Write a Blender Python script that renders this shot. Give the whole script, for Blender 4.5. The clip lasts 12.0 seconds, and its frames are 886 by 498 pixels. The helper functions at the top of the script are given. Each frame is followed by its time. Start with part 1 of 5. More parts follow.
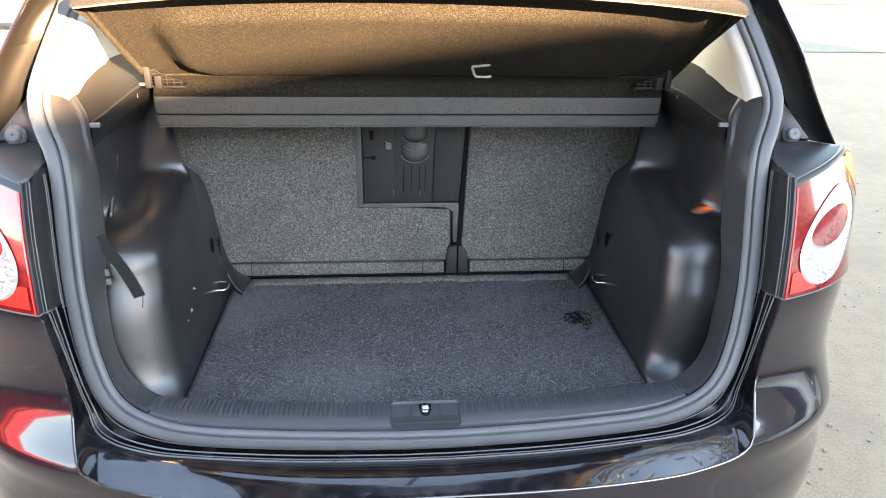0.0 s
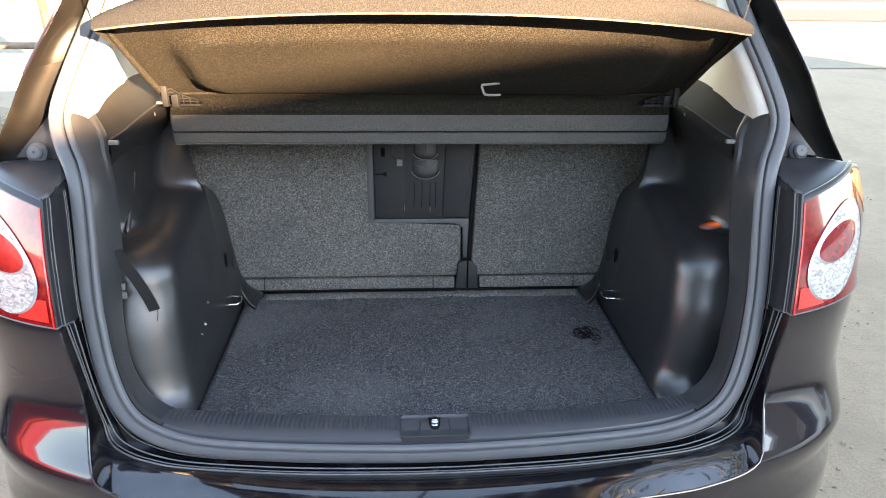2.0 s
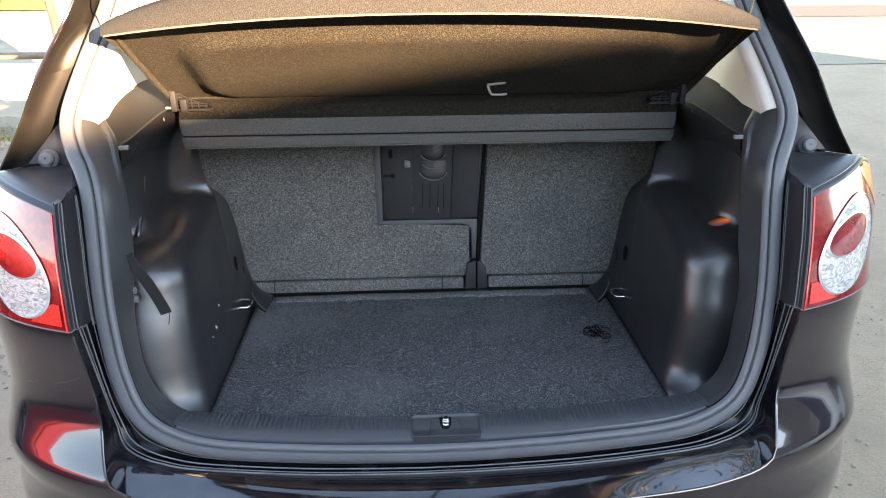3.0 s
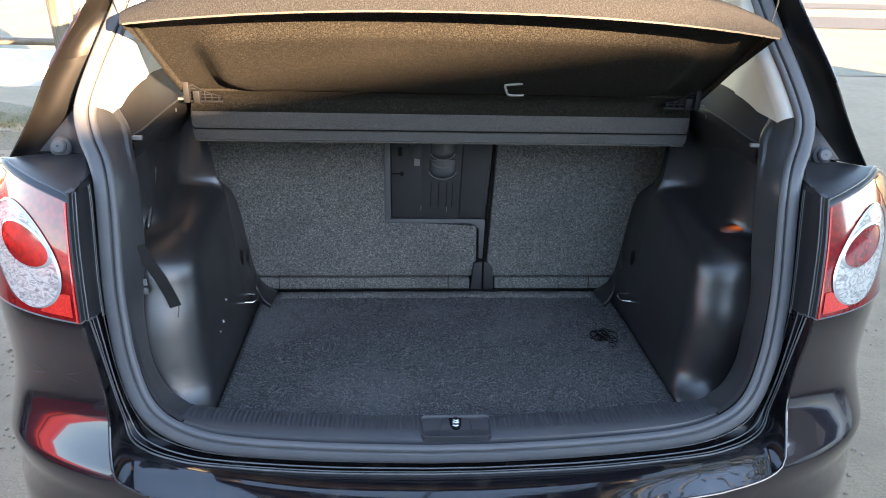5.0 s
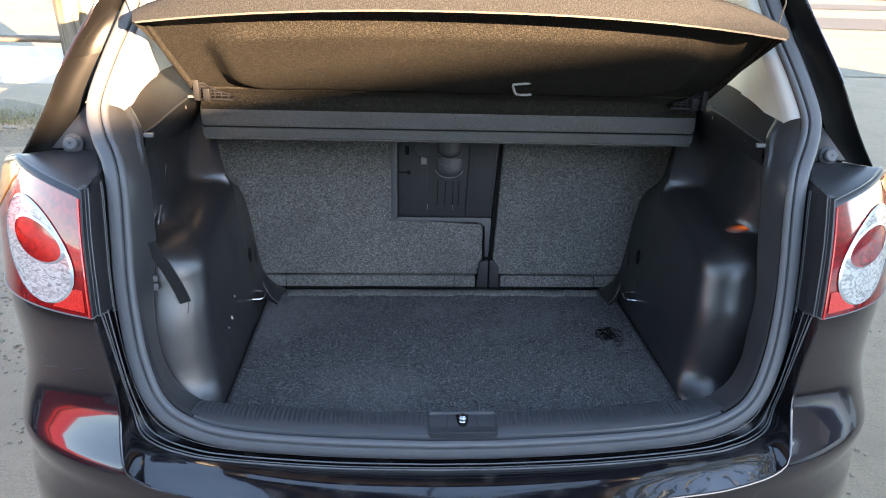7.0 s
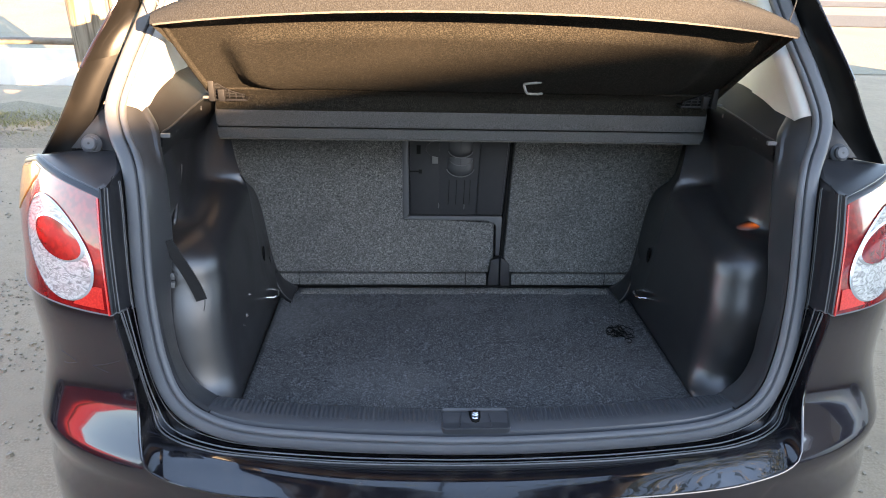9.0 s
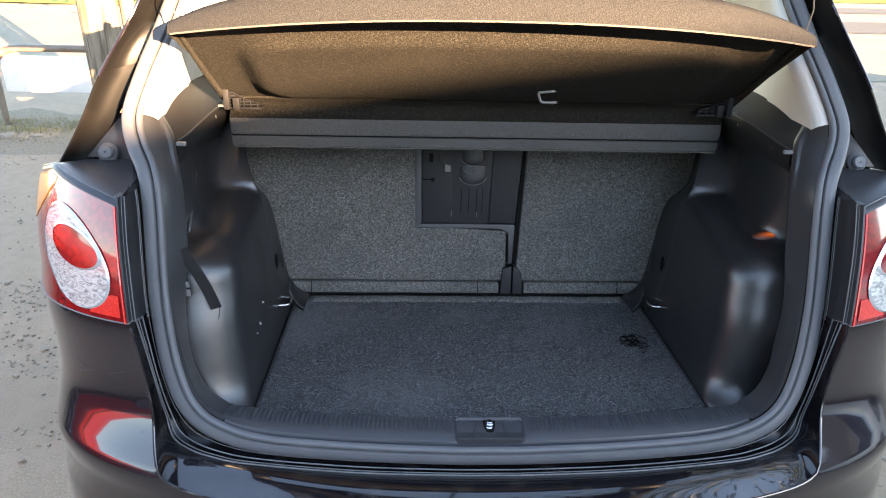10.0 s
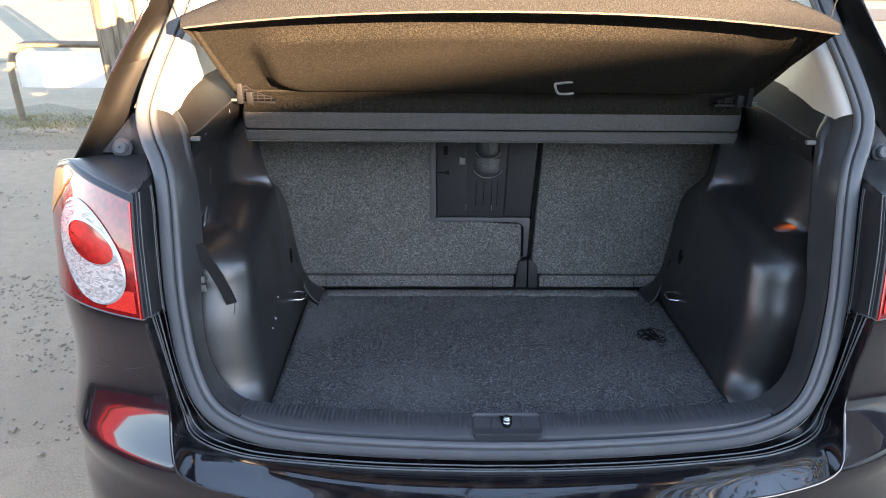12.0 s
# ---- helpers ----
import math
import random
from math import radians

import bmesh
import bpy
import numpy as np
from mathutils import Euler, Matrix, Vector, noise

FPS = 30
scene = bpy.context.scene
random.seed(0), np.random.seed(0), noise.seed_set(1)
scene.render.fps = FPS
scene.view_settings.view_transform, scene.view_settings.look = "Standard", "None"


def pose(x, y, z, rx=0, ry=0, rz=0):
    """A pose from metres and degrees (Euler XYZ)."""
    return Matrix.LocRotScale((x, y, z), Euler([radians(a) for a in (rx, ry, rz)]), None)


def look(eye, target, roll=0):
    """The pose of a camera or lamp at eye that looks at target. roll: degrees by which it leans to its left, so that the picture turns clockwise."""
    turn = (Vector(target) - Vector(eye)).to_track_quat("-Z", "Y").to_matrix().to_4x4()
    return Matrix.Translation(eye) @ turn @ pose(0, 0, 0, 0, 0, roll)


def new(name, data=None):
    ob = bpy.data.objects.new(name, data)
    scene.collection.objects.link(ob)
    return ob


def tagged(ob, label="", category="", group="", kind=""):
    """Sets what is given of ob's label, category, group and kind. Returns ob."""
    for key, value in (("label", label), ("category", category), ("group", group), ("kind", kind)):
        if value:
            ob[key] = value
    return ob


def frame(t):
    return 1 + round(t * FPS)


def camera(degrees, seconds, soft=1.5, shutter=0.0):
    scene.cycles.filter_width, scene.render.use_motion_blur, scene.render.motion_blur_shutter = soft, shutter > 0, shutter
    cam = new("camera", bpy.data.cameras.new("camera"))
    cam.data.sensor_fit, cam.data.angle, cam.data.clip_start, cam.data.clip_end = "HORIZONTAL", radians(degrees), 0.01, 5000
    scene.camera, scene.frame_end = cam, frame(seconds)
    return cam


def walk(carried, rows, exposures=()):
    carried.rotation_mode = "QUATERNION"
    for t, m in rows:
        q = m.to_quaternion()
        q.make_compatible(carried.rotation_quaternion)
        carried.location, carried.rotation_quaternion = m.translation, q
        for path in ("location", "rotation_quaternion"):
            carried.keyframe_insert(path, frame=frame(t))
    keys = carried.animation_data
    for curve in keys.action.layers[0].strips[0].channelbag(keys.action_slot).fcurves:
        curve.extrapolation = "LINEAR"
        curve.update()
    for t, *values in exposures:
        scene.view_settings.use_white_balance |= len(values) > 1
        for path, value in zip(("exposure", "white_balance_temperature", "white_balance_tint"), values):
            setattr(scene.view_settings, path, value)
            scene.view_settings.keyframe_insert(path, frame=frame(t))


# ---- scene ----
cam = camera(66.02, 12.0, soft=1.05)
ROUTE = [
    (0.0, look((-0.0629, -0.8525, 1.5031), (0.0567, 0.4876, 0.8399), 1.39)),
    (0.5, look((-0.0588, -0.8583, 1.5034), (0.0566, 0.4855, 0.8469), 1.13)),
    (1.0, look((-0.0570, -0.8596, 1.5040), (0.0526, 0.4842, 0.8466), 0.96)),
    (1.5, look((-0.0668, -0.8621, 1.5074), (0.0342, 0.4883, 0.8621), 1.18)),
    (2.0, look((-0.0605, -0.8688, 1.5091), (0.0342, 0.4883, 0.8772), 1.01)),
    (2.5, look((-0.0595, -0.8723, 1.5078), (0.0299, 0.4843, 0.8741), 0.56)),
    (3.0, look((-0.0586, -0.8737, 1.5048), (0.0151, 0.4873, 0.8785), -0.17)),
    (3.2, look((-0.0620, -0.8740, 1.5055), (0.0171, 0.4761, 0.8916), 0.40)),
    (4.8, look((-0.1050, -0.8645, 1.5030), (-0.0106, 0.5018, 0.8784), 1.68)),
    (5.0, look((-0.1053, -0.8643, 1.5024), (-0.0078, 0.4946, 0.8747), 1.82)),
    (5.5, look((-0.1086, -0.8666, 1.5070), (-0.0115, 0.4907, 0.8759), 1.89)),
    (6.0, look((-0.1128, -0.8684, 1.5067), (-0.0268, 0.4915, 0.8796), 2.01)),
    (6.5, look((-0.1130, -0.8695, 1.5067), (-0.0275, 0.4906, 0.8798), 1.84)),
    (7.0, look((-0.1163, -0.8734, 1.5039), (-0.0237, 0.4850, 0.8745), 2.05)),
    (9.0, look((-0.1243, -0.8869, 1.5060), (-0.0506, 0.4723, 0.8758), 1.60)),
    (9.5, look((-0.1355, -0.8883, 1.5115), (-0.0659, 0.4762, 0.8923), 1.53)),
    (10.0, look((-0.1382, -0.8822, 1.5088), (-0.0802, 0.4834, 0.8909), 1.46)),
    (10.5, look((-0.1388, -0.8709, 1.5062), (-0.0915, 0.4922, 0.8819), 1.09)),
    (11.0, look((-0.1400, -0.8634, 1.5079), (-0.1060, 0.4955, 0.8738), 0.85)),
    (11.5, look((-0.1390, -0.8591, 1.5072), (-0.1112, 0.4988, 0.8704), 0.77)),
    (12.0, look((-0.1443, -0.8692, 1.5065), (-0.1135, 0.4901, 0.8729), 0.72)),
]
walk(cam, ROUTE, [(0.0, 4.85, 9300, 20), (1.0, 4.74, 9200, 20), (2.0, 4.48, 9000, 20), (3.0, 4.26, 8700, 20), (5.0, 4.02, 7800, 18), (7.0, 4.02, 7800, 18), (9.0, 4.05, 8300, 20), (12.0, 4.05, 8200, 20)])

# ---- light: low evening sun behind and to one side, clear sky ----
SUN_EL, SUN_AZ = radians(12.0), radians(35.0)      # azimuth from straight behind the camera, to its right
world = bpy.data.worlds.new("world")
scene.world = world
world.use_nodes = True
wt = world.node_tree
sky = wt.nodes.new("ShaderNodeTexSky")
sky.sky_type = "NISHITA"
sky.sun_disc = False
sky.sun_elevation = SUN_EL
sky.sun_rotation = radians(180) - SUN_AZ
sky.air_density, sky.dust_density, sky.ozone_density = 1.0, 0.15, 2.0
wt.links.new(sky.outputs[0], wt.nodes["Background"].inputs[0])
wt.nodes["Background"].inputs[1].default_value = 0.12
sun = new("sun", bpy.data.lights.new("sun", "SUN"))
sun.data.energy, sun.data.angle, sun.data.color = 5.0, radians(0.27), (1.0, 0.74, 0.49)
sun.matrix_world = look((math.sin(SUN_AZ) * 20, -math.cos(SUN_AZ) * 20, math.tan(SUN_EL) * 20), (0, 0, 0))


# ---- materials ----
def material(name, base, rough=0.5, metal=0.0, coat=0.0, grain=None, stain=None, bump=None, spec=0.5, coat_rough=0.03, stretch=None, mottle=None):
    """grain: (scale, second colour, low, high): fine speckle. stain: (scale, colour, amount): broad patches. bump: (scale, metres). mottle: like stain, for patches of a few millimetres."""
    m = bpy.data.materials.new(name)
    m.use_nodes = True
    t = m.node_tree
    b = t.nodes["Principled BSDF"]
    b.inputs["Base Color"].default_value = (*base, 1)
    b.inputs["Roughness"].default_value = rough
    b.inputs["Metallic"].default_value = metal
    b.inputs["Coat Weight"].default_value = coat
    b.inputs["Coat Roughness"].default_value = coat_rough
    b.inputs["Specular IOR Level"].default_value = spec
    place = t.nodes.new("ShaderNodeTexCoord").outputs["Object"]
    if stretch:
        fit = t.nodes.new("ShaderNodeMapping")
        fit.inputs["Scale"].default_value = stretch
        t.links.new(place, fit.inputs["Vector"])
        place = fit.outputs["Vector"]

    def noise_node(scale, detail):
        n = t.nodes.new("ShaderNodeTexNoise")
        n.inputs["Scale"].default_value, n.inputs["Detail"].default_value = scale, detail
        t.links.new(place, n.inputs["Vector"])
        return n.outputs["Fac"]

    def ramp(fac, low, high):
        r = t.nodes.new("ShaderNodeMapRange")
        r.inputs["From Min"].default_value, r.inputs["From Max"].default_value = low, high
        t.links.new(fac, r.inputs["Value"])
        return r.outputs["Result"]

    def mix(fac, a, colour):
        x = t.nodes.new("ShaderNodeMix")
        x.data_type = "RGBA"
        t.links.new(fac, x.inputs["Factor"])
        if a is None:
            x.inputs["A"].default_value = (*base, 1)
        else:
            t.links.new(a, x.inputs["A"])
        x.inputs["B"].default_value = (*colour, 1)
        return x.outputs["Result"]

    colour = None
    if grain:
        colour = mix(ramp(noise_node(grain[0], 2), grain[2], grain[3]), colour, grain[1])
    if mottle:
        k = t.nodes.new("ShaderNodeMath")
        k.operation = "MULTIPLY"
        k.inputs[1].default_value = mottle[2]
        t.links.new(ramp(noise_node(mottle[0], 2), 0.42, 0.60), k.inputs[0])
        colour = mix(k.outputs[0], colour, mottle[1])
    if stain:
        f = ramp(noise_node(stain[0], 6), 0.5, 0.75)
        k = t.nodes.new("ShaderNodeMath")
        k.operation = "MULTIPLY"
        k.inputs[1].default_value = stain[2]
        t.links.new(f, k.inputs[0])
        colour = mix(k.outputs[0], colour, stain[1])
        rr = t.nodes.new("ShaderNodeMapRange")
        rr.inputs["To Min"].default_value, rr.inputs["To Max"].default_value = rough, min(1.0, rough + 0.25)
        t.links.new(k.outputs[0], rr.inputs["Value"])
        t.links.new(rr.outputs["Result"], b.inputs["Roughness"])
    if colour is not None:
        t.links.new(colour, b.inputs["Base Color"])
    if bump:
        n = t.nodes.new("ShaderNodeBump")
        n.inputs["Strength"].default_value, n.inputs["Distance"].default_value = 1.0, bump[1]
        t.links.new(noise_node(bump[0], 3), n.inputs["Height"])
        t.links.new(n.outputs["Normal"], b.inputs["Normal"])
    return m


PAINT = material("black_car_paint", (0.009, 0.0065, 0.010), 0.12, coat=1.0, stain=(9, (0.021, 0.017, 0.020), 0.5), bump=(300, 0.00002))
PILLAR = material('dusty_black_paint', (0.005, 0.0048, 0.0047), 0.34, coat=0.12, stain=(11, (0.012, 0.0105, 0.009), 0.5), bump=(400, 0.00002), spec=0.13)
JAMB = material("black_jamb_paint", (0.004, 0.0038, 0.005), 0.22, stain=(20, (0.014, 0.012, 0.012), 0.5), spec=0.22)
SATIN = material("satin_black_paint", (0.016, 0.016, 0.019), 0.40, stain=(14, (0.04, 0.038, 0.037), 0.5), bump=(500, 0.00006), spec=0.5)
RUBBER = material("rubber_seal", (0.079, 0.082, 0.089), 0.5, stain=(25, (0.105, 0.104, 0.104), 0.6), bump=(160, 0.0003))
PLASTIC = material("grained_black_plastic", (0.016, 0.0163, 0.018), 0.30, stain=(7, (0.022, 0.022, 0.025), 0.5), bump=(900, 0.00018), spec=0.75)
RIM_PLASTIC = material("rough_black_plastic", (0.012, 0.0122, 0.013), 0.5, stain=(7, (0.022, 0.022, 0.023), 0.5), bump=(800, 0.0003), spec=0.30)
FRAME_PLASTIC = material("frame_plastic", (0.036, 0.037, 0.040), 0.36, stain=(9, (0.045, 0.045, 0.047), 0.5), bump=(900, 0.00018), spec=0.6)
SMOOTH_PLASTIC = material("smooth_black_plastic", (0.009, 0.009, 0.010), 0.42, stain=(20, (0.020, 0.020, 0.020), 0.4), bump=(700, 0.0001))
TRIM_STRIP = material("grey_edge_plastic", (0.034, 0.036, 0.039), 0.5, stain=(30, (0.05, 0.05, 0.05), 0.5), bump=(700, 0.0001))
HATCH_PLASTIC = material("dull_black_plastic", (0.013, 0.0135, 0.0155), 0.5, stain=(30, (0.022, 0.022, 0.023), 0.5), bump=(700, 0.0001), spec=0.28)
PLATE = material("lock_plate_plastic", (0.028, 0.030, 0.034), 0.42, stain=(30, (0.045, 0.045, 0.046), 0.5), bump=(800, 0.00015))
SILL = material("sill_plastic", (0.042, 0.045, 0.051), 0.30, stain=(18, (0.055, 0.055, 0.056), 0.35), bump=(900, 0.0002))
CARPET = material("speckled_grey_carpet", (0.021, 0.0212, 0.0215), 0.95, mottle=(160, (0.05, 0.050, 0.049), 0.55), grain=(520, (0.275, 0.273, 0.258), 0.38, 0.69), stretch=(0.85, 1, 1.2), stain=(6, (0.05, 0.05, 0.05), 0.4), bump=(430, 0.0015), spec=0.1)
FLOOR_CARPET = material("worn_black_carpet", (0.018, 0.019, 0.021), 0.95, mottle=(130, (0.026, 0.027, 0.029), 0.5), grain=(470, (0.19, 0.197, 0.203), 0.43, 0.68), stain=(3.5, (0.125, 0.128, 0.13), 0.55), bump=(420, 0.0014), spec=0.1)
FELT = material("shelf_felt", (0.0115, 0.0109, 0.0095), 0.95, mottle=(160, (0.012, 0.0112, 0.0095), 0.5), grain=(430, (0.040, 0.0372, 0.0315), 0.42, 0.66), stain=(5, (0.028, 0.026, 0.022), 0.3), bump=(420, 0.0016), spec=0.1)
TOP_FELT = material("shelf_top_felt", (0.0170, 0.0176, 0.0182), 0.95, grain=(520, (0.033, 0.0343, 0.0355), 0.42, 0.68), bump=(480, 0.0012), spec=0.1)
EDGE_FELT = material("pale_felt_edge", (0.11, 0.105, 0.095), 0.95, grain=(400, (0.07, 0.066, 0.06), 0.4, 0.7), bump=(600, 0.001), spec=0.1)
BOARD_FELT = material("shelf_edge_felt", (0.055, 0.055, 0.055), 0.9, grain=(560, (0.125, 0.124, 0.122), 0.36, 0.74), stain=(7, (0.05, 0.05, 0.05), 0.4), bump=(500, 0.0012), spec=0.12)
CHROME = material("chrome", (0.55, 0.55, 0.55), 0.2, metal=1.0)
PALE_TRIM = material("pale_grey_trim", (0.55, 0.55, 0.53), 0.6, stain=(8, (0.42, 0.41, 0.39), 0.4), bump=(700, 0.0002))
# pale base stands in for the highlights along the channel's ridges
RIDGE = material("pale_channel_edge", (0.11, 0.11, 0.115), 0.4, stain=(40, (0.05, 0.05, 0.052), 0.7))
LEDGE = material("dusty_glossy_paint", (0.006, 0.006, 0.008), 0.10, coat=1.0, stain=(38, (0.035, 0.03, 0.026), 0.7), bump=(300, 0.00002), coat_rough=0.02)
RED_LENS = material("red_lamp_lens", (0.17, 0.003, 0.005), 0.2, coat=1.0, grain=(90, (0.26, 0.005, 0.006), 0.4, 0.6), bump=(120, 0.0002))
REFLEX = material("red_reflex_panel", (0.62, 0.012, 0.008), 0.3, coat=1.0, grain=(260, (0.75, 0.03, 0.02), 0.4, 0.6), bump=(300, 0.0003))
AMBER_LENS = material("amber_lamp_lens", (0.42, 0.13, 0.007), 0.3, coat=0.8, grain=(110, (0.52, 0.18, 0.012), 0.4, 0.6))
CLEAR_LENS = material("clear_lamp_reflector", (0.50, 0.52, 0.52), 0.3, coat=1.0)
_t = CLEAR_LENS.node_tree                            # flutes swirl across the reflector
_turn, _swirl, _even, _mix, _rise = [_t.nodes.new("ShaderNode" + kind) for kind in ("Mapping", "TexNoise", "MapRange", "Mix", "Bump")]
_turn.inputs["Rotation"].default_value, _turn.inputs["Scale"].default_value = (0.5, 0.75, 0), (0.45, 1, 1.25)
_swirl.inputs["Scale"].default_value, _swirl.inputs["Detail"].default_value, _swirl.inputs["Distortion"].default_value = 75, 3, 2.2
_even.inputs["From Min"].default_value, _even.inputs["From Max"].default_value = 0.36, 0.60
_mix.data_type = "RGBA"
_mix.inputs["A"].default_value, _mix.inputs["B"].default_value = (0.20, 0.196, 0.182, 1), (0.52, 0.51, 0.475, 1)
_rise.inputs["Distance"].default_value = 0.0007
for _from, _to in ((_t.nodes.new("ShaderNodeTexCoord").outputs["Object"], _turn.inputs["Vector"]), (_turn.outputs["Vector"], _swirl.inputs["Vector"]), (_swirl.outputs["Fac"], _even.inputs["Value"]), (_even.outputs["Result"], _mix.inputs["Factor"]),
                   (_mix.outputs["Result"], _t.nodes["Principled BSDF"].inputs["Base Color"]), (_even.outputs["Result"], _rise.inputs["Height"]), (_rise.outputs["Normal"], _t.nodes["Principled BSDF"].inputs["Normal"])):
    _t.links.new(_from, _to)
RING = material("lamp_ring", (0.62, 0.63, 0.64), 0.25, metal=0.6, coat=1.0)
ASPHALT = material("pale_asphalt", (0.205, 0.154, 0.107), 0.9, mottle=(14, (0.27, 0.207, 0.146), 0.6), grain=(130, (0.30, 0.231, 0.163), 0.38, 0.75), stain=(1.6, (0.20, 0.155, 0.112), 0.8), bump=(60, 0.003), spec=0.2)
SAND = material("pale_concrete_yard", (0.20, 0.18, 0.14), 0.95, grain=(40, (0.16, 0.135, 0.095), 0.5, 0.75), stain=(0.8, (0.17, 0.14, 0.10), 0.6), bump=(40, 0.01), spec=0.1)
LAWN = material("lawn_soil", (0.10, 0.14, 0.03), 0.95, grain=(25, (0.20, 0.20, 0.05), 0.45, 0.7), bump=(30, 0.03), spec=0.1)
BLADE = material("grass_blade", (0.20, 0.175, 0.075), 0.7, stain=(3, (0.28, 0.23, 0.11), 0.8), spec=0.2)
SOIL = material("dusty_soil", (0.20, 0.165, 0.122), 0.95, grain=(60, (0.12, 0.098, 0.07), 0.45, 0.7), stain=(5, (0.14, 0.115, 0.085), 0.6), bump=(30, 0.012), spec=0.1)
WOOD = material("weathered_pole_wood", (0.20, 0.165, 0.125), 0.9, grain=(35, (0.09, 0.07, 0.05), 0.45, 0.65), bump=(45, 0.006), spec=0.15, stretch=(1, 1, 0.08))
RAIL = material("painted_rail_steel", (0.15, 0.12, 0.09), 0.6, stain=(12, (0.10, 0.06, 0.035), 0.7), bump=(90, 0.001))
WHITE_BOARD = material("white_board", (0.62, 0.60, 0.57), 0.6, stain=(9, (0.45, 0.46, 0.48), 0.5))
PLASTER = material("plaster_wall", (0.40, 0.36, 0.29), 0.9, grain=(20, (0.33, 0.29, 0.23), 0.45, 0.6), bump=(60, 0.004))
RENDER_GREY = material("grey_render", (0.17, 0.15, 0.14), 0.9, grain=(20, (0.14, 0.125, 0.115), 0.45, 0.6), bump=(60, 0.004))
DARK_BACKDROP = material("dark_backdrop", (0.045, 0.036, 0.03), 0.85, grain=(12, (0.03, 0.024, 0.02), 0.4, 0.6), stretch=(6, 6, 0.5))
ROOFING = material("roof_sheet", (0.12, 0.07, 0.055), 0.8, grain=(15, (0.08, 0.05, 0.04), 0.45, 0.6))
BARK = material("bark", (0.07, 0.05, 0.035), 0.95, bump=(30, 0.02))
LEAF = material("leaf", (0.05, 0.08, 0.02), 0.6, stain=(2, (0.10, 0.10, 0.025), 0.7))
GLASS = bpy.data.materials.new("window_glass")
GLASS.use_nodes = True
_g = GLASS.node_tree.nodes["Principled BSDF"]
_g.inputs["Base Color"].default_value = (0.93, 0.95, 0.94, 1)
_g.inputs["Roughness"].default_value = 0.02
_g.inputs["Transmission Weight"].default_value = 1.0
_g.inputs["IOR"].default_value = 1.02

# the courtesy lamp's glow on the trim, put into an emitting material
LAMP_GLOW = material("trim_glow", (0.018, 0.014, 0.013), 0.4)
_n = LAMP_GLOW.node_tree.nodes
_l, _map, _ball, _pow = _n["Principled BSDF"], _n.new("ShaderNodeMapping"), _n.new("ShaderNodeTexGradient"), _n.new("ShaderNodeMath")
_ball.gradient_type = "SPHERICAL"                   # the glow fades away from its bright end
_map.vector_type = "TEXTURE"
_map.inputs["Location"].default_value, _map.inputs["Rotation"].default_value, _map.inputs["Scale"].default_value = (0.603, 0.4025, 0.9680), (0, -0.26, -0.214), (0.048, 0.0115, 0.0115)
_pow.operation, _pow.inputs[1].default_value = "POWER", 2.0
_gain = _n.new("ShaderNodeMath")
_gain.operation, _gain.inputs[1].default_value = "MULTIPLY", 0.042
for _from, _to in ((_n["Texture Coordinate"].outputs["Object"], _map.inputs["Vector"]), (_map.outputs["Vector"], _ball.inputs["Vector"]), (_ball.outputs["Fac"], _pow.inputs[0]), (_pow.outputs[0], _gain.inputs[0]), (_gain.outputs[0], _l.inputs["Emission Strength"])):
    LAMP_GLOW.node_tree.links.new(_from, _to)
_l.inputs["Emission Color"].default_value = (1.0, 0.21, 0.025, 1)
TINTED_GLASS = GLASS.copy()
TINTED_GLASS.name = "tinted_glass"
TINTED_GLASS.node_tree.nodes["Principled BSDF"].inputs["Base Color"].default_value = (0.55, 0.57, 0.56, 1)

WEBBING = material('black_webbing', (0.020, 0.0195, 0.020), 0.75, grain=(600, (0.032, 0.031, 0.031), 0.4, 0.6), bump=(700, 0.0004), spec=0.3)
MATT_BLACK = material('matt_black', (0.006, 0.006, 0.006), 0.85, spec=0.1)
GREY_WIRE = material('grey_wire', (0.20, 0.20, 0.195), 0.45)
CLIP_GREY = material('clip_plastic', (0.12, 0.12, 0.12), 0.6)
SCUFF = material('scuffed_paint', (0.42, 0.42, 0.41), 0.7, grain=(300, (0.12, 0.12, 0.12), 0.4, 0.6))
RED_PAINT = material('red_car_paint', (0.30, 0.012, 0.01), 0.25, coat=1.0, stain=(3, (0.22, 0.012, 0.01), 0.4))
GREY_BAND = material('grey_band', (0.085, 0.085, 0.083), 0.95, grain=(30, (0.07, 0.068, 0.066), 0.45, 0.7), stain=(0.6, (0.10, 0.098, 0.09), 0.5), bump=(60, 0.004), spec=0.1)
SILVER_PAINT = material('silver_car_paint', (0.62, 0.63, 0.64), 0.3, metal=0.3, coat=1.0, stain=(3, (0.30, 0.31, 0.32), 0.4))
GRAVEL = material('broken_asphalt', (0.20, 0.165, 0.125), 0.9, grain=(150, (0.28, 0.235, 0.18), 0.4, 0.6), bump=(120, 0.002), spec=0.2)
GRIT = material('dry_dirt', (0.16, 0.13, 0.10), 0.95)


